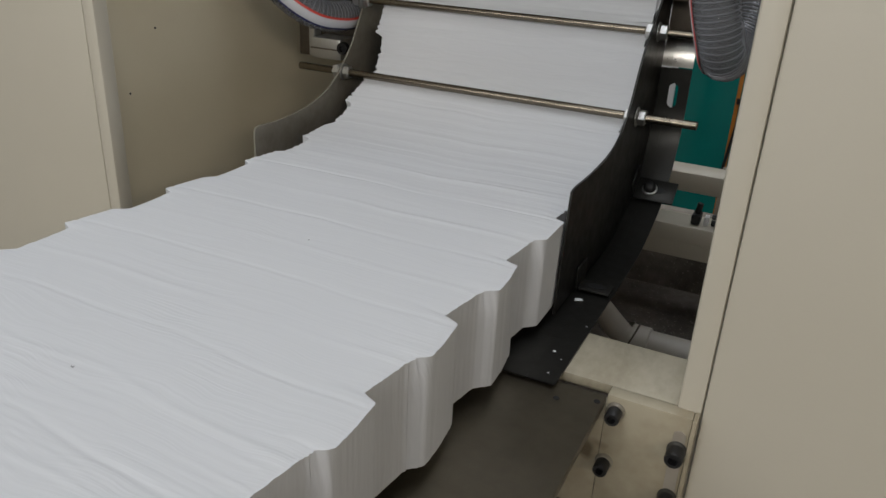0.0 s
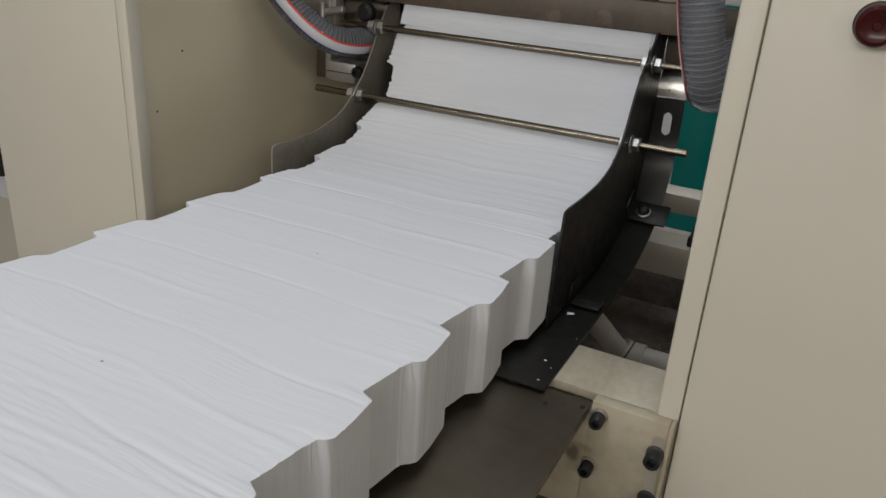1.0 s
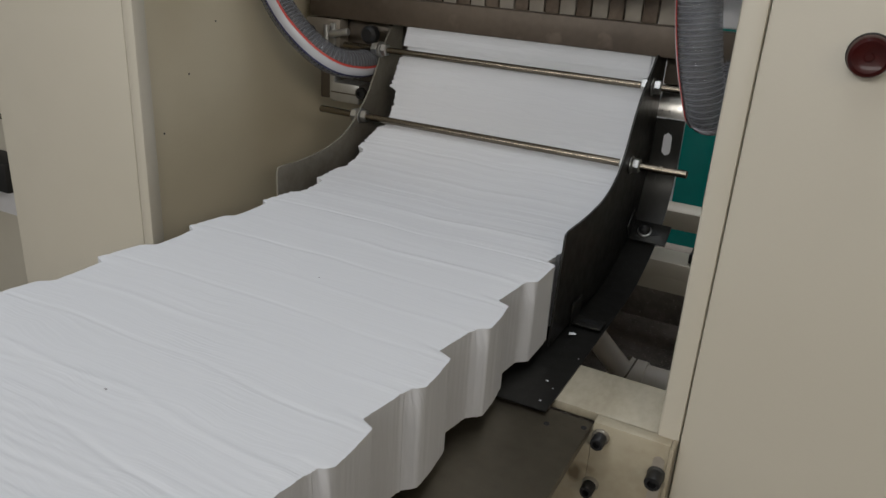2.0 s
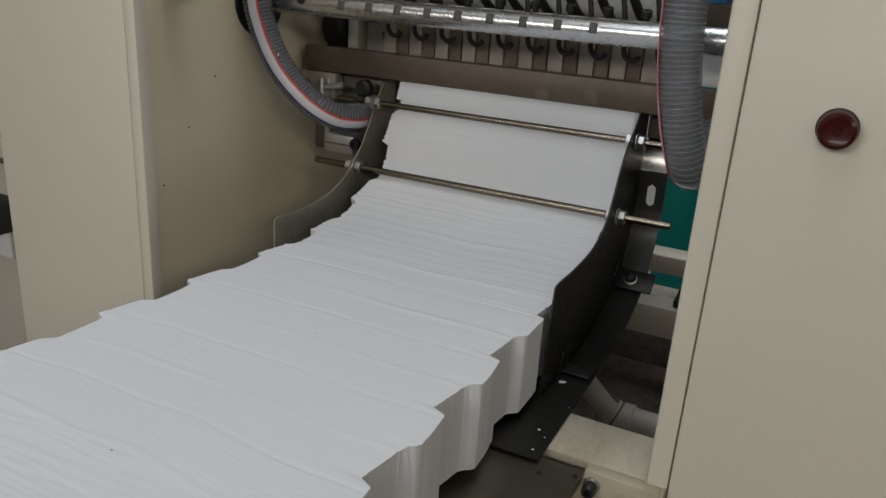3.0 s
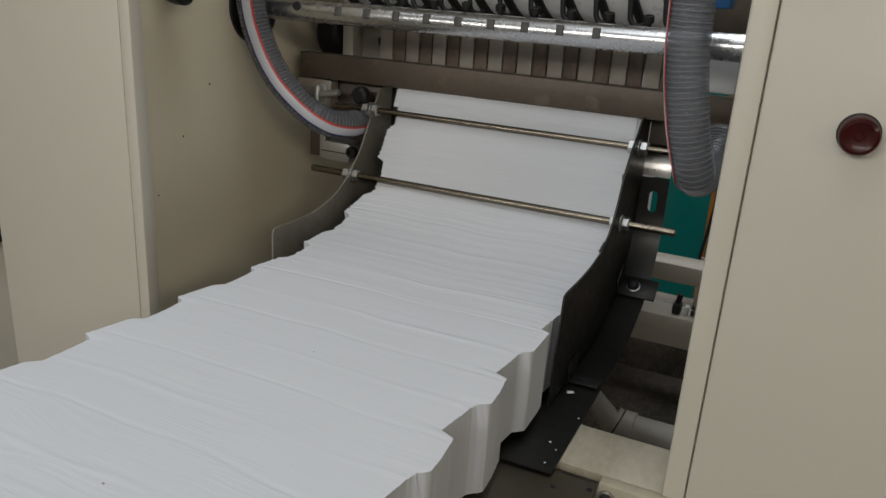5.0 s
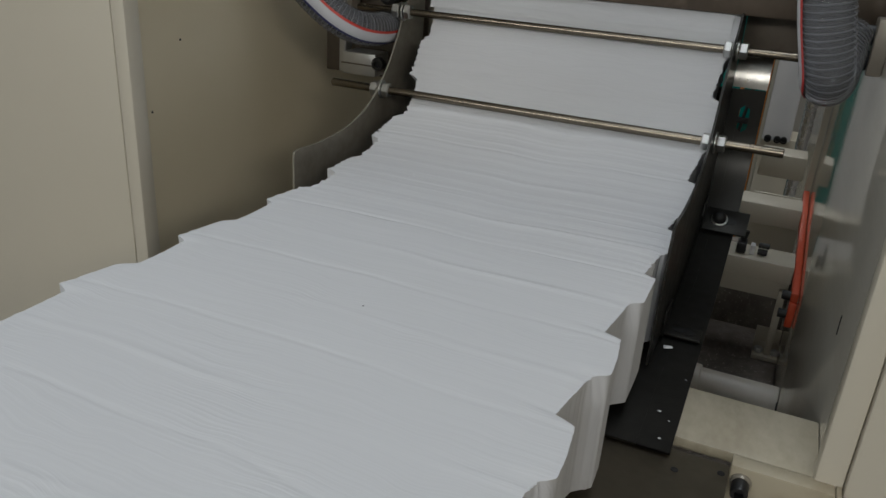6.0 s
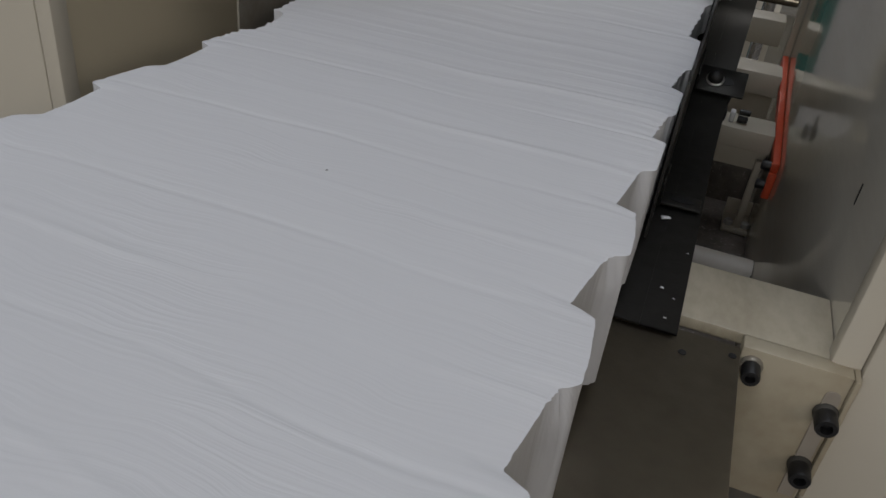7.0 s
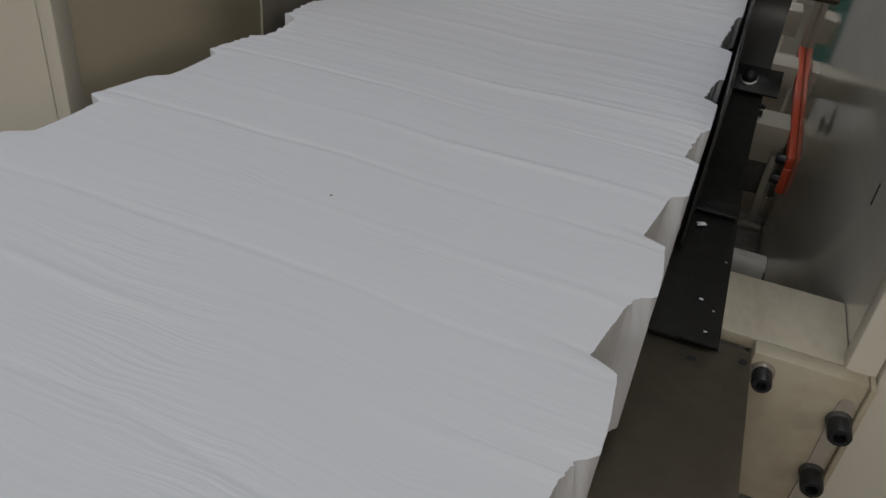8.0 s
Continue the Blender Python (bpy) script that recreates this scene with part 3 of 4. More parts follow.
def edges(u):
    rough = 2.8 if u < 0.2 else 0.6
    fray = rough * 0.0003 * noise.noise(Vector((u * 900, 3.1, 0))) + rough * 0.0005 * noise.noise(Vector((u * 260, 8.2, 0)))
    f = ((u - 0.2825) / 0.0768) % 1
    tuft = 0.0011 * noise.noise(Vector((u * 1500, 4.4, 0))) if 0.5 < f < 0.66 else 0.0
    tuck = 0.0032 * max(0.0, min(1.0, (0.250 - u) / 0.03))
    left = -0.1215 + sway(u, 0.299, 0.0768) + fray + 0.009 * max(0.0, min(1.0, (0.40 - u) / 0.18)) * max(0.0, min(1.0, (u - 0.10) / 0.06))
    right = 0.1265 + tuck + sway(u, 0.2825, 0.0768) + fray + tuft
    if u < 0.21:   # torn edges of the loose sheets
        left += 0.0030 * abs(noise.noise(Vector((u * 300, 6.6, 0)))) + 0.0026 * abs(noise.noise(Vector((u * 560, 2.6, 0))))
    if u < 0.26:
        left, right = max(left, -0.1272), min(right, 0.1322)
    return left, right


def nick(u):
    """Depth of the small V beside each tip, at the top of the stack alone."""
    f = ((u - 0.2825) / 0.0768) % 1
    return 0.0040 * max(0.0, 1 - abs(f - 0.535) / 0.060) if u > 0.2 else 0.0


def relief(x, u):
    """Height of the sheet edges on the front face."""
    w = u + 0.003 * noise.noise(Vector((x * 23, u * 6, 8.8))) + (0.007 + 0.006 * max(0.0, min(1.0, (u - 0.40) / 0.10))) * noise.noise(Vector((x * 7, u * 3, 2.2))) + 0.02 * x
    k = 1.0 if u < 0.19 else max(0.16, 1.0 - (u - 0.19) / 0.08)
    k *= 0.5 + 1.2 * max(0.0, noise.noise(Vector((x * 9, u * 11, 12.5))) + 0.25)
    h = 0.00020 * k * noise.noise(Vector((x * 2.0, w * 420, 0.3)))
    h += 0.00026 * k * noise.noise(Vector((x * 1.3, w * 130, 7.7)))
    h += 0.00040 * noise.noise(Vector((x * 3.0, u * 16, 5.1)))
    f = ((w - 0.288) / 0.0768) % 1
    h -= 0.0006 * math.exp(-((f - 0.03) / 0.018) ** 2) * (0.5 + 0.5 * noise.noise(Vector((x * 11, u * 5, 9))))
    h += 0.0006 * math.exp(-((f - 0.56) / 0.03) ** 2) * (0.5 + noise.noise(Vector((x * 9, u * 5, 4))))
    near = max(0.0, min(1.0, (u - 0.47) / 0.06))
    if near > 0:   # shallow creases of the loosened sheets at the outfeed
        q = noise.noise(Vector((x * 9.0 + 2.0, (u + 0.010 * noise.noise(Vector((x * 9, u * 5, 0.6))) + 0.004 * noise.noise(Vector((x * 22, u * 9, 1.7)))) * 210, 3.3)))
        h += 0.0042 * near * max(0.0, 0.22 - abs(q)) * (0.5 + noise.noise(Vector((x * 8, u * 14, 6.1))))
    return h


def slab(u0, u1, step, depth, cols, swell=0.0):
    """A stretch of the stack, unrolled: x across, y = -(u) along, z out of the front face."""
    n = max(1, round((u1 - u0) / step))
    v, fcs = [], []
    for i in range(n + 1):
        u = u0 + (u1 - u0) * i / n
        xl, xr = edges(u)
        top = xr - nick(u)
        rise = swell * max(0.0, min(1.0, (u - 0.36) / 0.22)) ** 1.5
        for k in range(cols + 1):
            x = xl + (top - xl) * k / cols
            end = min(k, cols - k) / cols
            v.append((x, -u, relief(x, u) + rise - 0.0012 * max(0, 1 - end * 14) ** 2))
        v += [(xr - 0.0002, -u, -depth * 0.22), (xr, -u, -depth), (xl, -u, -depth), (xl + 0.0004, -u, -depth * 0.5)]
    w = cols + 5
    for i in range(n):
        for k in range(w):
            a, b = i * w + k, i * w + (k + 1) % w
            fcs.append((a, b, b + w, a + w))
    fcs += [tuple(range(w))[::-1], tuple(range(n * w, n * w + w))]
    return v, fcs


log = thing("tissue_log", (0, -0.205, 0.9245), "long white folded tissue stack with scalloped edges leaving the chute", "tissue stack")


def bundle(name, v, fcs, label=""):
    me = bpy.data.meshes.new(name)
    me.from_pydata(v, [], fcs)
    me.update()
    for p in me.polygons:
        p.use_smooth = len(p.vertices) == 4
    me.set_sharp_from_angle(angle=radians(50))
    me.materials.append(PAPER)
    ob = new(name, me)
    ob.parent = log
    return tagged(ob, label)


V0 = 0.215   # log coordinate where the straight stack ends at 3.5 s
straight = bundle("straight_section", *slab(V0, 1.30, 0.0011, 0.0604, 44, 0.008), "straight run of folded tissue on the table")
for x, u, s in ((0.011, 0.4845, 0.0007), (0.0125, 0.3215, 0.0005)):
    bm = box(-s, s, -0.6 * s, 0.6 * s, -0.0002, 0.0004, 0.0001, seg=1)
    bm.transform(Matrix.Translation((x, -u, relief(x, u) + 0.008 * max(0.0, min(1.0, (u - 0.36) / 0.22)) ** 1.5)))
    me = bpy.data.meshes.new("lint_speck")
    bm.to_mesh(me)
    bm.free()
    me.materials.append(LINT)
    ob = tagged(new("lint_speck", me), "tiny grey speck of lint")
    ob.parent = straight
DS = 0.0070
bundles = []
for k in range(52):
    u1 = V0 - k * DS
    v, fcs = slab(u1 - DS - 0.0006, u1, 0.00085, 0.0595 if k < 14 else 0.026, 30)
    mid = u1 - DS / 2
    v = [(x, y + mid, z) for x, y, z in v]
    bundles.append((bundle("tissue_section", v, fcs), mid))

# loose folds between the cross bar and the chute
loose = thing("loose_tissue_folds", (0.0, 0.008, 1.084), "wavy edges of loose white tissue folds under the cross bar", "tissue")
for k in range(5):   # each fold overlaps the one above it, with a wavy lower edge
    v, fcs = [], []
    COLS, ROWS = 100, 6
    for i in range(ROWS + 1):
        r = i / ROWS
        for j in range(COLS + 1):
            x = -0.1200 + 0.2480 * j / COLS
            wave = 0.0013 * noise.noise(Vector((x * 15, k * 3.1, 0.4))) + 0.0004 * noise.noise(Vector((x * 70, k * 3.1, 1.4)))
            h = 0.0037 * (k + 1.25 * r)
            v.append((x, 0.0066 + 0.0075 * h / 0.0185 - 0.0002 * (1 + k % 3) * (1 - r), 1.0865 + h + wave * (1 - r)))
    for i in range(ROWS):
        for j in range(COLS):
            a = i * (COLS + 1) + j
            fcs.append((a, a + 1, a + COLS + 2, a + COLS + 1))
    me = bpy.data.meshes.new("fold")
    me.from_pydata(v, [], fcs)
    me.materials.append(PAPER)
    for p in me.polygons:
        p.use_smooth = True
    ob = tagged(new("fold", me))
    ob.parent = loose
    ob.matrix_parent_inverse = loose.matrix_basis.inverted()

# ---------------------------------------------------------------- folding head above the chute
bar = thing("cross_bar", (0, 0.018, 1.105), "brownish flat steel cross bar above the tissue stack", "machine bar")
part("bar", box(-0.2395, 0.2312, 0.010, 0.026, 1.1055, 1.1315, 0.0012), BAR_STEEL, bar)
part("end_block", box(-0.2440, -0.2010, 0.012, 0.028, 1.0700, 1.1040, 0.001), FIN_PALE, bar)
part("rear_rail", box(-0.2395, 0.2312, 0.0265, 0.040, 1.112, 1.1300, 0.001), BLACK, bar)

shaft = thing("roller_shaft", (0, -0.045, 1.165), "polished chrome shaft with a row of square key slots", "shaft")
SY, SZ, SR = -0.045, 1.1765, 0.0105
part("shaft", cyl((WL + 0.004, SY, SZ), (WR - 0.001, SY, SZ), SR, 48, 0.0008), CHROME, shaft)
part("journal", cyl((WL + 0.0035, SY, SZ), (WL + 0.012, SY, SZ), SR + 0.003, 40), ALU, shaft)
part("bearing_flange", lathe((WL, SY, SZ), (WR, SY, SZ), [(-0.001, 0.036), (0.0025, 0.036), (0.0035, 0.034), (0.0035, 0.02)], 48), BLACK, shaft, "black round bearing flange")
part("cross_hole", lathe((-0.196, SY - 0.85 * SR, SZ + 0.36 * SR), (-0.196, SY - 1.85, SZ + 0.78), [(0, 0.0042), (0.0026, 0.0042)], 24), BLACK, shaft)
d = Vector((0, -0.97, 0.24)).normalized()
for k in range(9):
    x = -0.1498 + k * 0.0310
    bm = box(-0.0033, 0.0033, -0.0043, 0.0043, 0, 0.0022, 0.0005)
    up = Vector((0, 0.24, 0.97)).normalized()
    turn = Matrix(((1, 0, 0), (0, up.y, d.y), (0, up.z, d.z))).to_4x4()
    bm.transform(Matrix.Translation(Vector((x, SY, SZ)) + d * (SR - 0.0010)) @ turn)
    part("key", bm, KEY, shaft)

head = thing("folding_roller", (0, 0.085, 1.22), "pale metal folding roller wrapped by slanting black bands", "roller")
RY, RZ, RR = 0.085, 1.236, 0.056
part("sleeve", cyl((-0.215, RY, RZ), (0.150, RY, RZ), RR, 64, 0.002), ROLLER, head)
part("end_cap", cyl((0.1505, RY, RZ), (0.160, RY, RZ), RR - 0.006, 48, 0.002), BLACK, head)
part("axle", cyl((WL + 0.001, RY, RZ), (WR - 0.001, RY, RZ), 0.016, 32), CHROME, head)
for k in range(12):   # black bands that slant round the front of the roller
    x = -0.2020 + k * 0.0312
    pts = []
    for m in range(13):
        a = radians(-85 + m * 11)
        z = RZ + (RR + 0.0015) * math.sin(a)
        pts.append((x - (z - 1.190) * 0.30, RY - (RR + 0.0015) * math.cos(a), z))
    part("band", tube(spline(pts, 0.004), 0.0045, 10), RUBBER, head, "black curved guide band")

fingers = thing("folding_fingers", (0, 0.024, 1.200), "row of black curved folding hooks that dip behind the shaft", "folding hooks")
for k in range(10):
    x = -0.150 + k * 0.0312
    pts = []
    for m in range(10):
        a = radians(175 + m * 17)
        pts.append((x + 0.0150 + 0.0085 * math.cos(a), 0.0240, 1.1590 + 0.0100 * math.sin(a)))
    part("hook", tube(spline([(x - 0.002, 0.0240, 1.215), (x + 0.004, 0.0240, 1.185)] + pts, 0.002), 0.0025, 8), RUBBER, fingers)

fins = thing("guide_comb", (0, 0.055, 1.132), "row of pale and dull guide fins behind the cross bar", "guide comb")
part("comb_base", box(-0.165, 0.165, 0.0405, 0.075, 1.1235, 1.1265, 0.0006), FIN_DARK, fins)
k = 0
x = -0.1586
while x < 0.126:
    part("fin", box(x, x + 0.0150, 0.0420, 0.0500, 1.1267, 1.1745, 0.0006), FIN_PALE, fins)
    part("fin", box(x + 0.0156, x + 0.0290, 0.0440, 0.0520, 1.1267, 1.1745, 0.0006), FIN_BROWN, fins)
    x += 0.0312
rail = thing("screw_rail", (0, 0.02, 1.205), "dark rail with a row of black cap screws", "rail")
part("rail", box(WL + 0.001, WR - 0.001, 0.004, 0.020, 1.1740, 1.1850, 0.0008), DARK_STEEL, rail)
for k in range(9):
    x = -0.150 + k * 0.0345
    s = part("cap_screw", capscrew((x, 0.010, 1.1885), (0, -0.25, 1), 0.0048, 0.0060), RUBBER, rail)
    part("shank", cyl((x, 0.011, 1.1845), (x, 0.0098, 1.1895), 0.0028, 12, 0.0002), BLACK, s)
single("blue_housing", box(-0.215, -0.165, 0.03, 0.06, 1.205, 1.25, 0.003), BLUE, (-0.19, 0.045, 1.205), "blue plastic housing above the shaft", "housing")
single("blue_housing", box(0.168, 0.190, 0.02, 0.06, 1.2035, 1.30, 0.003), BLUE, (0.18, 0.04, 1.2035), "blue plastic housing above the shaft", "housing")
single("white_cover", box(0.1600, 0.2050, 0.0300, 0.0400, 1.1325, 1.1690, 0.002), WHITE_PLASTIC, (0.195, 0.05, 1.139), "white plastic cover beside the comb", "cover")

coil = thing("solenoid", (0.22, 0.052, 1.155), "black solenoid with a clear cap beside the comb", "solenoid")
part("coil", cyl((0.2055, 0.053, 1.154), (0.2305, 0.053, 1.154), 0.0125, 28, 0.002), BLACK, coil)
part("terminal", box(0.2080, 0.2260, 0.047, 0.059, 1.1660, 1.1700, 0.0008), RUBBER, coil)

# gear behind the left side plate of the chute
grp = thing("clamp_block", (-0.2, 0.02, 1.02), "grey clamp block with black knob behind the chute", "clamp")
part("block", box(-0.206, -0.171, 0.004, 0.030, 1.0195, 1.0400, 0.0015), ALU, grp)
part("groove", box(-0.2063, -0.1707, 0.0030, 0.0045, 1.0290, 1.0302, 0.0), FIN_DARK, grp)
part("arm", box(-0.213, -0.206, 0.010, 0.022, 1.0195, 1.100, 0.001), ALU, grp)
part("lever", cyl((-0.214, 0.006, 1.098), (-0.208, -0.002, 1.066), 0.0030, 16), ALU, grp)
part("link", cyl((-0.214, 0.006, 1.088), (-0.185, 0.004, 1.094), 0.0036, 16), ALU, grp)
part("knob", lathe((-0.232, 0.004, 1.089), (-0.232, -1, 1.089), [(0, 0.006), (0.002, 0.008), (0.010, 0.008), (0.013, 0.006)], 24), BLACK, grp)
part("knob", lathe((-0.158, 0.010, 1.094), (-0.158, -1, 1.094), [(0, 0.006), (0.002, 0.009), (0.010, 0.009), (0.013, 0.006)], 24), BLACK, grp)
part("bolt", capscrew((-0.166, 0.004, 1.033), (0, -1, 0), 0.006, 0.006), BLACK, grp)
part("back_plate", box(-0.240, -0.150, 0.031, 0.036, 1.015, 1.104, 0.001), FIN_DARK, grp)
post = thing("bearing_post", (-0.2, 0.09, 1.1), "cream painted post behind the cross bar", "post")
part("post", box(-0.2170, -0.2035, 0.060, 0.090, 1.02, 1.21, 0.001), PAINT, post)
part("plate", box(-0.2030, -0.1540, 0.078, 0.086, 1.02, 1.21, 0.001), FIN_PALE, post)
part("motor_body", cyl((-0.245, 0.075, 1.150), (-0.219, 0.075, 1.150), 0.028, 28, 0.003), BLACK, post)
part("bolt", capscrew((-0.172, 0.074, 1.141), (0, -0.3, 1), 0.006, 0.008), BLACK, post)

# ---------------------------------------------------------------- hoses


def hose(points, r, a, label):
    line = spline(points, 0.0016)
    root = thing("suction_hose", points[0], label, "hose", "suction hoses")
    part("wall", tube(line, r, 28, ripple=0.00035, pitch=0.0038), HOSE, root, "clear ribbed plastic wall")
    part("inner_wall", tube(line, r - 0.0022, 20), HOSE, root)
    part("wire_coil", helix(line, r - 0.0006, 0.00045, 0.0038), HOSE_RIB, root, "spiral wire rib")
    part("white_stripe", tube(line, r + 0.0007, 6, a0=a, a1=a + 0.62), STRIPE_WHITE, root)
    part("red_stripe", tube(line, r + 0.0009, 2, a0=a + 0.58, a1=a + 0.72), STRIPE_RED, root)
    part("blue_stripe", tube(line, r + 0.0009, 2, a0=a - 0.10, a1=a + 0.02), STRIPE_BLUE, root)
    return root


hose([(-0.236, -0.080, 1.50), (-0.237, -0.078, 1.30), (-0.2375, -0.074, 1.195), (-0.231, -0.069, 1.150), (-0.214, -0.064, 1.114), (-0.189, -0.057, 1.087), (-0.170, -0.044, 1.0715), (-0.161, -0.020, 1.066), (-0.1590, 0.006, 1.066)],
     0.0140, 1.62, "clear ribbed suction hose with red and blue stripes")
hose([(0.172, -0.10, 1.50), (0.175, -0.10, 1.30), (0.177, -0.10, 1.20), (0.180, -0.10, 1.160), (0.187, -0.099, 1.122), (0.1945, -0.092, 1.092), (0.1965, -0.080, 1.0810), (0.1985, -0.062, 1.0775), (0.2010, -0.042, 1.0810), (0.2030, -0.022, 1.0915), (0.2045, -0.008, 1.1040)],
     0.0158, -0.08, "clear ribbed suction hose with a red stripe")

# ---------------------------------------------------------------- frame work seen beside the chute


def beam(y, z, h, depth, mat=PAINT, x0=-0.200, x1=0.2236):
    ob = thing("cross_beam", (0.0, y, z - h), "cream painted square steel cross beam", "beam", "cross beams")
    part("tube", box(x0, x1, y, y + depth, z - h, z, 0.0018), mat, ob)


beam(0.355, 0.8610, 0.0260, 0.045)
beam(0.215, 0.8410, 0.0210, 0.045)
beam(0.236, 0.8160, 0.0240, 0.040)
beam(0.560, 0.8750, 0.0340, 0.050, x0=0.1620)
single("rear_skirt", box(-0.250, 0.2300, 0.300, 0.306, 0.7195, 0.800, 0.001), TRAY, (0, 0.303, 0.7195), "dark steel skirt under the rear beams", "panel")
RZ0 = 0.002
rear = thing("rear_machine", (0.05, 1.72, 0.0), "teal painted machine behind, with orange stripes and a white cabinet", "machine")
part("panel", box(-0.118, 0.1295, 1.700, 1.760, RZ0, 1.60, 0.003), TEAL, rear)
part("side_panel", box(-0.90, -0.1185, 1.705, 1.760, RZ0, 1.60, 0.003), WHITE_PLASTIC, rear, "white side panel")
part("orange_stripe", box(0.0560, 0.0670, 1.6965, 1.6995, RZ0, 1.60, 0.0006), ORANGE, rear)
part("orange_stripe", box(0.1235, 0.1290, 1.6965, 1.6995, RZ0, 1.60, 0.0006), ORANGE, rear)
part("post", box(0.1300, 0.1400, 1.690, 1.760, RZ0, 1.60, 0.002), PAINT, rear)
part("cabinet", box(0.1405, 0.2120, 1.600, 1.760, 0.6600, 1.60, 0.004), WHITE_PLASTIC, rear)
part("cabinet_base", box(0.1405, 0.3000, 1.640, 1.760, RZ0, 0.6595, 0.004), PAINT, rear)
part("column", cyl((0.2400, 1.50, RZ0), (0.2400, 1.50, 1.60), 0.0150, 28), CHROME, rear, "chromed round column")
for x in (0.1560, 0.1800, 0.1960):
    part("fitting", capscrew((x, 1.598, 0.6660), (0, -1, 0), 0.0090, 0.014), BLACK, rear)
part("cable", tube(spline([(0.055, 1.690, 0.45), (0.070, 1.690, 0.60), (0.0800, 1.690, 0.69), (0.098, 1.690, 0.84), (0.12, 1.69, 1.0)], 0.01), 0.0042, 8), BLACK, rear)
part("cable_tie", box(0.0600, 0.0980, 1.682, 1.694, 0.676, 0.692, 0.001), BLACK, rear)
frm = thing("machine_bulkhead", (0.19, 0.33, 0.7195), "cream painted rear bulkhead plate with a black block", "bulkhead")
part("back_plate", box(0.1640, 0.2305, 0.470, 0.474, 0.7195, 0.842, 0.001), PAINT, frm)
part("dark_block", box(0.1720, 0.2305, 0.455, 0.4695, 0.812, 0.838, 0.002), BLACK, frm)
box_w = thing("valve_fittings", (0.226, 0.0, 1.076), "black pneumatic fittings on the glossy side plate", "valve")
part("carrier", box(0.2215, 0.2312, -0.012, 0.012, 1.076, 1.114, 0.0012), FIN_PALE, box_w)
for z in (1.085, 1.102):
    part("fitting", lathe((0.222, 0.0, z), (0.0, 0.0, z), [(0, 0.0068), (0.006, 0.0068), (0.007, 0.0052), (0.012, 0.0052)], 16), BLACK, box_w)
small = thing("valve_block", (0.17, 0.23, 0.8415), "black pneumatic valves on a cross beam", "valve")
part("valve", box(0.1620, 0.1720, 0.222, 0.242, 0.8418, 0.8540, 0.002), BLACK, small)
part("stem", cyl((0.1670, 0.232, 0.854), (0.1690, 0.232, 0.866), 0.0035, 14), BLACK, small)
part("spacer", box(0.1760, 0.1810, 0.226, 0.238, 0.8418, 0.8520, 0.0006), WHITE_PLASTIC, small)
part("fitting", cyl((0.184, 0.230, 0.8455), (0.194, 0.230, 0.8455), 0.0035, 14), BLACK, small)
part("fitting", cyl((0.184, 0.230, 0.8530), (0.195, 0.230, 0.8530), 0.0030, 14), BLACK, small)

red = thing("red_bar", (0.225, 0.165, 0.80), "red-orange painted flat bar with black bolts along the side plate", "bar")
bm = box(0.2238, 0.2311, 0.165, 0.452, 0.8230, 0.8330, 0.0012)
for v in bm.verts:   # the bar climbs a little towards the back
    v.co.z += (v.co.y - 0.165) * 0.095
part("bar", bm, RED, red)
part("end_plate", box(0.2238, 0.2311, 0.162, 0.170, 0.7960, 0.8228, 0.0010), RED, red)
for y, z in ((0.174, 0.826), (0.168, 0.808)):
    part("bolt", capscrew((0.2240, y, z), (-1, 0, 0), 0.0048, 0.0085), BLACK, red)
leg = thing("foot_stand", (0.2, 0.2, 0.722), "cream painted angle leg with foot plate", "leg")
part("upright", box(0.2150, 0.2220, 0.2275, 0.2380, 0.7262, 0.806, 0.0008), PAINT, leg)
part("foot_plate", box(0.2030, 0.2308, 0.222, 0.262, 0.7205, 0.7260, 0.0008), PAINT, leg)
part("foot_bolt", hexnut((0.2265, 0.232, 0.7262), (0.2265, 0.232, 0.7320), 0.009), ZINC, leg)
part("foot_bolt", hexnut((0.2090, 0.232, 0.7262), (0.2090, 0.232, 0.7320), 0.009), ZINC, leg)
part("foot_back", box(0.2030, 0.2308, 0.2622, 0.2660, 0.7205, 0.7430, 0.0008), PAINT, leg)
part("guide_rail", box(0.2240, 0.2312, 0.453, 0.463, 0.8300, 1.10, 0.0008), PAINT, leg)

pipe = thing("drain_pipe", (0.15, 0.10, 0.722), "grey-white plastic drain pipe with an elbow", "pipe")
PRY, PRZ = 0.095, 0.7425
part("straight_pipe", cyl((0.150, PRY, PRZ), (WR - 0.0005, PRY, PRZ), 0.0185, 40), PVC, pipe)
part("collar", cyl((0.138, PRY, PRZ), (0.158, PRY, PRZ), 0.0212, 40, 0.001), PVC, pipe)
part("elbow", tube(spline([(0.150, PRY, PRZ), (0.140, PRY, PRZ + 0.001), (0.132, PRY, PRZ + 0.004), (0.125, PRY, PRZ + 0.010)], 0.002), 0.0195, 32), PVC, pipe)
part("riser", tube(spline([(0.130, PRY, PRZ + 0.006), (0.112, PRY, PRZ + 0.022), (0.070, PRY, PRZ + 0.062)], 0.003), 0.0130, 28), PVC, pipe)
part("clamp_ring", tube(spline([(0.1375, PRY, PRZ + 0.001), (0.1350, PRY, PRZ + 0.002)], 0.001), 0.0218, 32), FIN_DARK, pipe)
part("clamp_gap", cyl((WR - 0.0016, PRY - 0.010, PRZ - 0.006), (WR - 0.0004, PRY - 0.010, PRZ - 0.006), 0.0185, 24, 0.0002), BLACK, pipe)

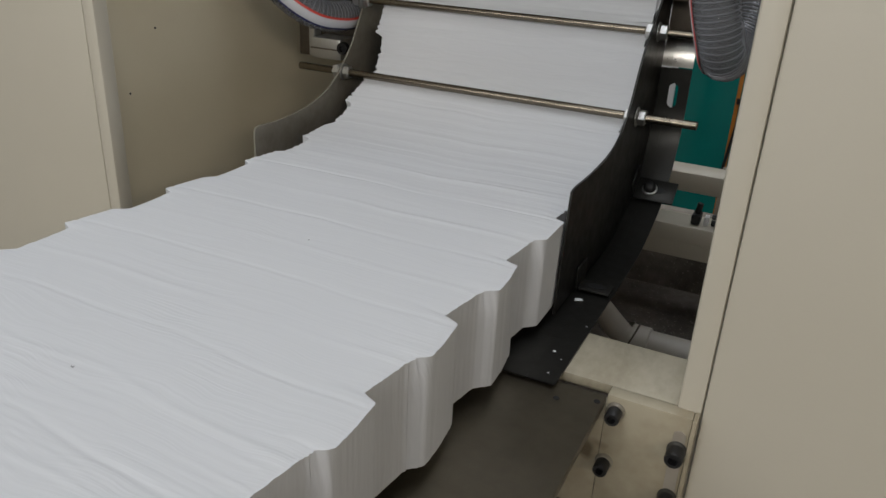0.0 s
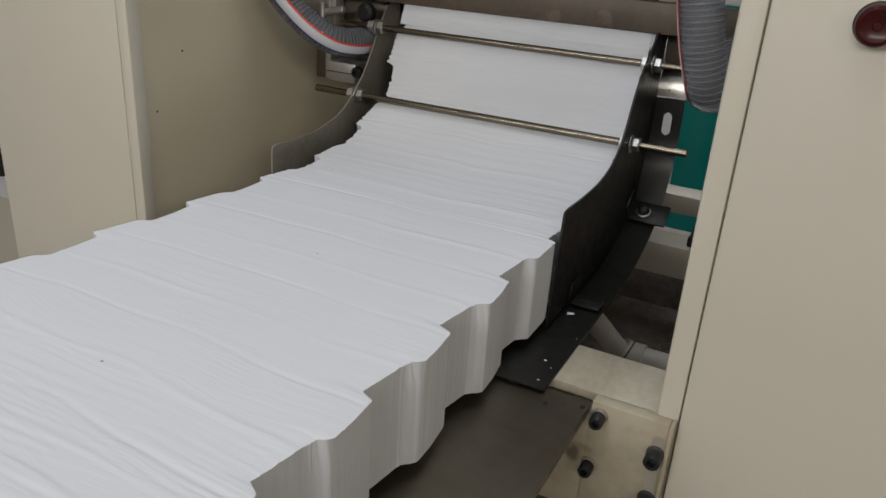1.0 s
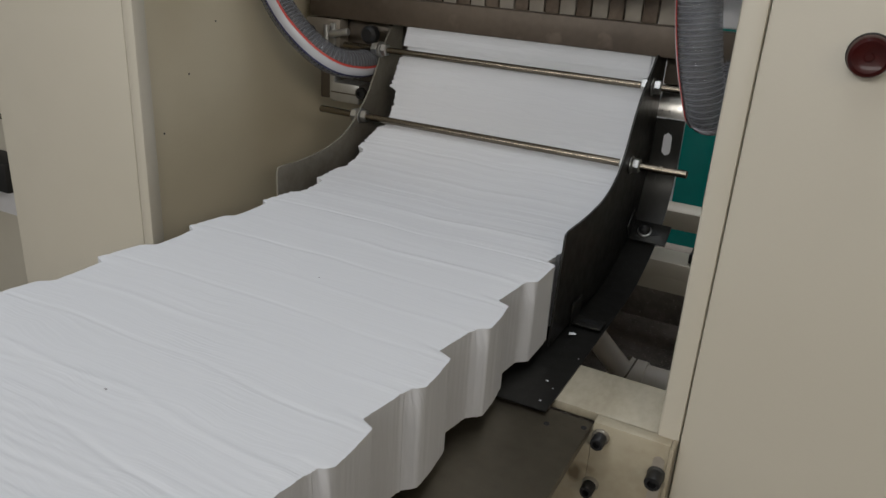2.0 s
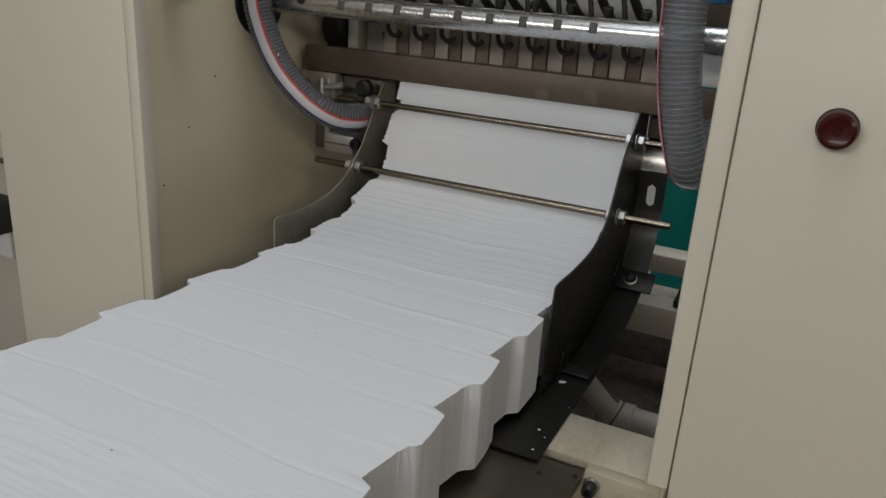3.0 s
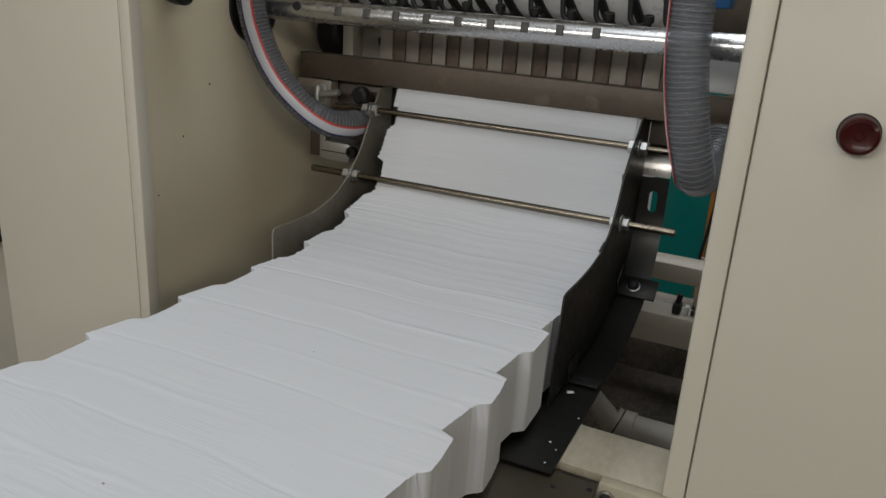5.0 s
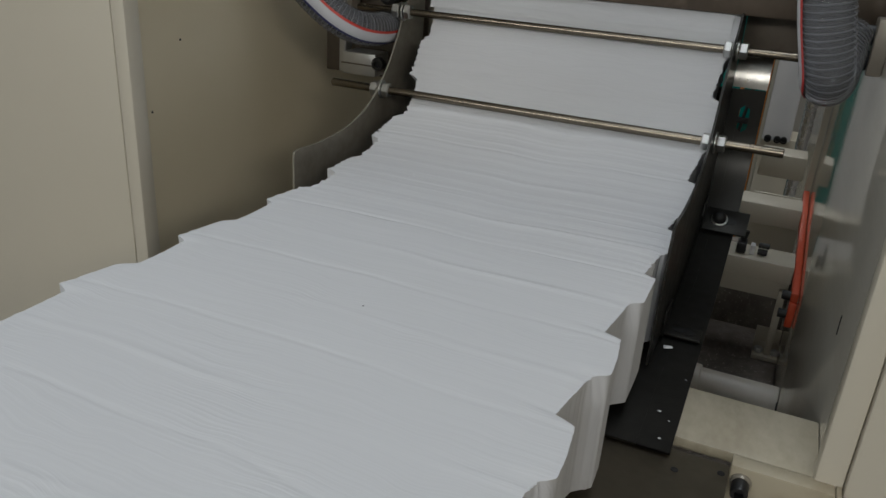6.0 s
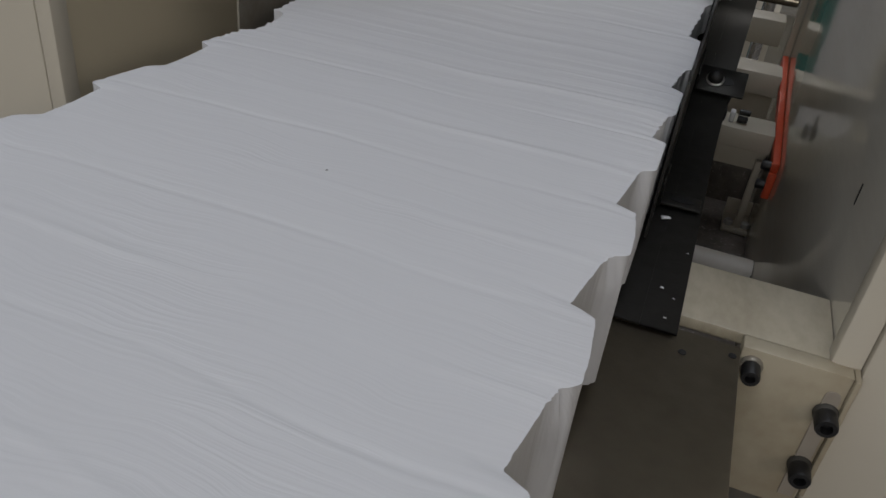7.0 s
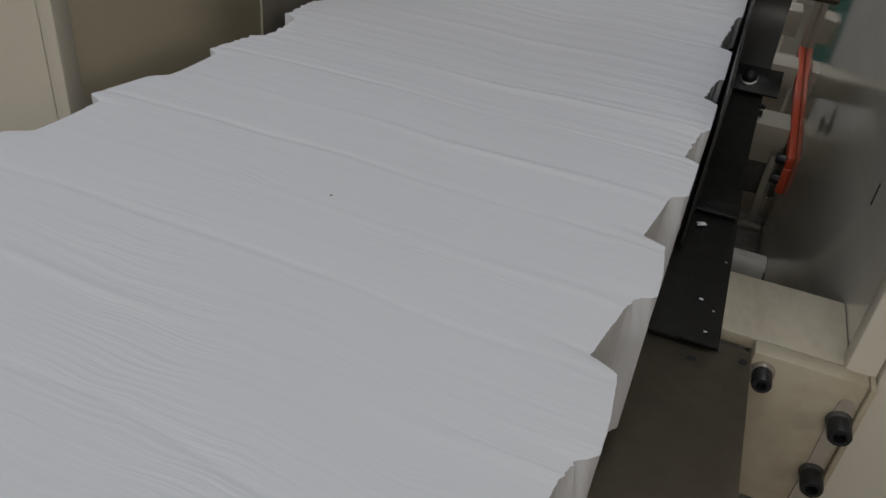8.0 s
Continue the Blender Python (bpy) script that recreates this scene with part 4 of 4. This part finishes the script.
# ---------------------------------------------------------------- far side of the hall, past the left cover
near = thing("neighbouring_machine", (-1.5, 0.45, 0), "beige painted machine across the aisle with dark ledges", "machine")
part("body", box(-2.4, -0.75, 0.30, 0.90, 0.0, 1.6, 0.01), PAINT, near)
for z, h in ((0.965, 0.022), (0.905, 0.014), (0.845, 0.026), (0.79, 0.008)):
    part("ledge", box(-2.35, -0.78, 0.285, 0.2995, z, z + h, 0.002), FIN_DARK, near)
part("control_box", box(-1.60, -1.16, 0.230, 0.2995, 0.655, 0.720, 0.008), RUBBER, near, "black control box")
part("blue_cap", box(-1.42, -1.25, 0.215, 0.2295, 0.640, 0.670, 0.004), BLUE, near)
part("label_plate", box(-1.50, -1.22, 0.292, 0.2995, 0.575, 0.640, 0.002), WHITE_PLASTIC, near)


# ---------------------------------------------------------------- what moves
def creep_at(t):
    for (a, u), (b, v) in zip(CREEP, CREEP[1:]):
        if t <= b:
            return u + (v - u) * (t - a) / (b - a)
    return CREEP[-1][1]


def motions():
    walk(chute, [(t, pose(0.003 + x, -0.1, 0.915)) for t, x in ((0, 0.0), (7.15, 0.0), (7.32, 0.007), (7.5, 0.0140), (8.0, 0.0140))])
    walk(log, [(t, pose(x, -0.205, 0.9245)) for t, x in ((0, 0.0), (7.15, 0.0), (7.32, 0.0065), (7.5, 0.0130), (8.0, 0.0130))])
    rows = [(0.0, pose(0, 0.024, 1.235))]
    for k in range(10):   # the hooks dip about every three quarters of a second
        c = 0.81 + 0.74 * k
        for dt, lift in ((-0.20, 0.035), (-0.08, 0.008), (0.0, 0.0), (0.08, 0.005), (0.20, 0.035)):
            if 0.0 < c + dt < 8.0:
                rows.append((c + dt, pose(0, 0.024, 1.200 + lift)))
    walk(fingers, rows + [(8.0, pose(0, 0.024, 1.235))])
    times = sorted(CREEP + [(7.15, creep_at(7.15)), (7.32, creep_at(7.32))])
    reach = 12 * DS   # the bend is spread over twelve sections

    def turn_at(t):
        return 0.0 if t <= 7.15 else -1.3 * min(1.0, (t - 7.15) / 0.35)

    rows = []
    for t, c in times:
        a = turn_at(t)
        s = math.sin(radians(a))
        rows.append((t, pose(s * reach / 2 - s * V0, 0.205 - V0 - c + math.cos(radians(a)) * V0, 0.985 - 0.9245, 0, 0, a)))
    walk(straight, rows)
    for k, (ob, mid) in enumerate(bundles):
        rows = []
        for t, c in times:
            y, z, a = on_path(0.205 - mid - c)
            e = max(0.0, reach - (k + 0.5) * DS)
            w = turn_at(t)
            rows.append((t, pose(math.sin(radians(w)) * e * e / (2 * reach), y + 0.205, z - 0.9245, a, 0, w * e / reach)))
        walk(ob, rows)


motions()
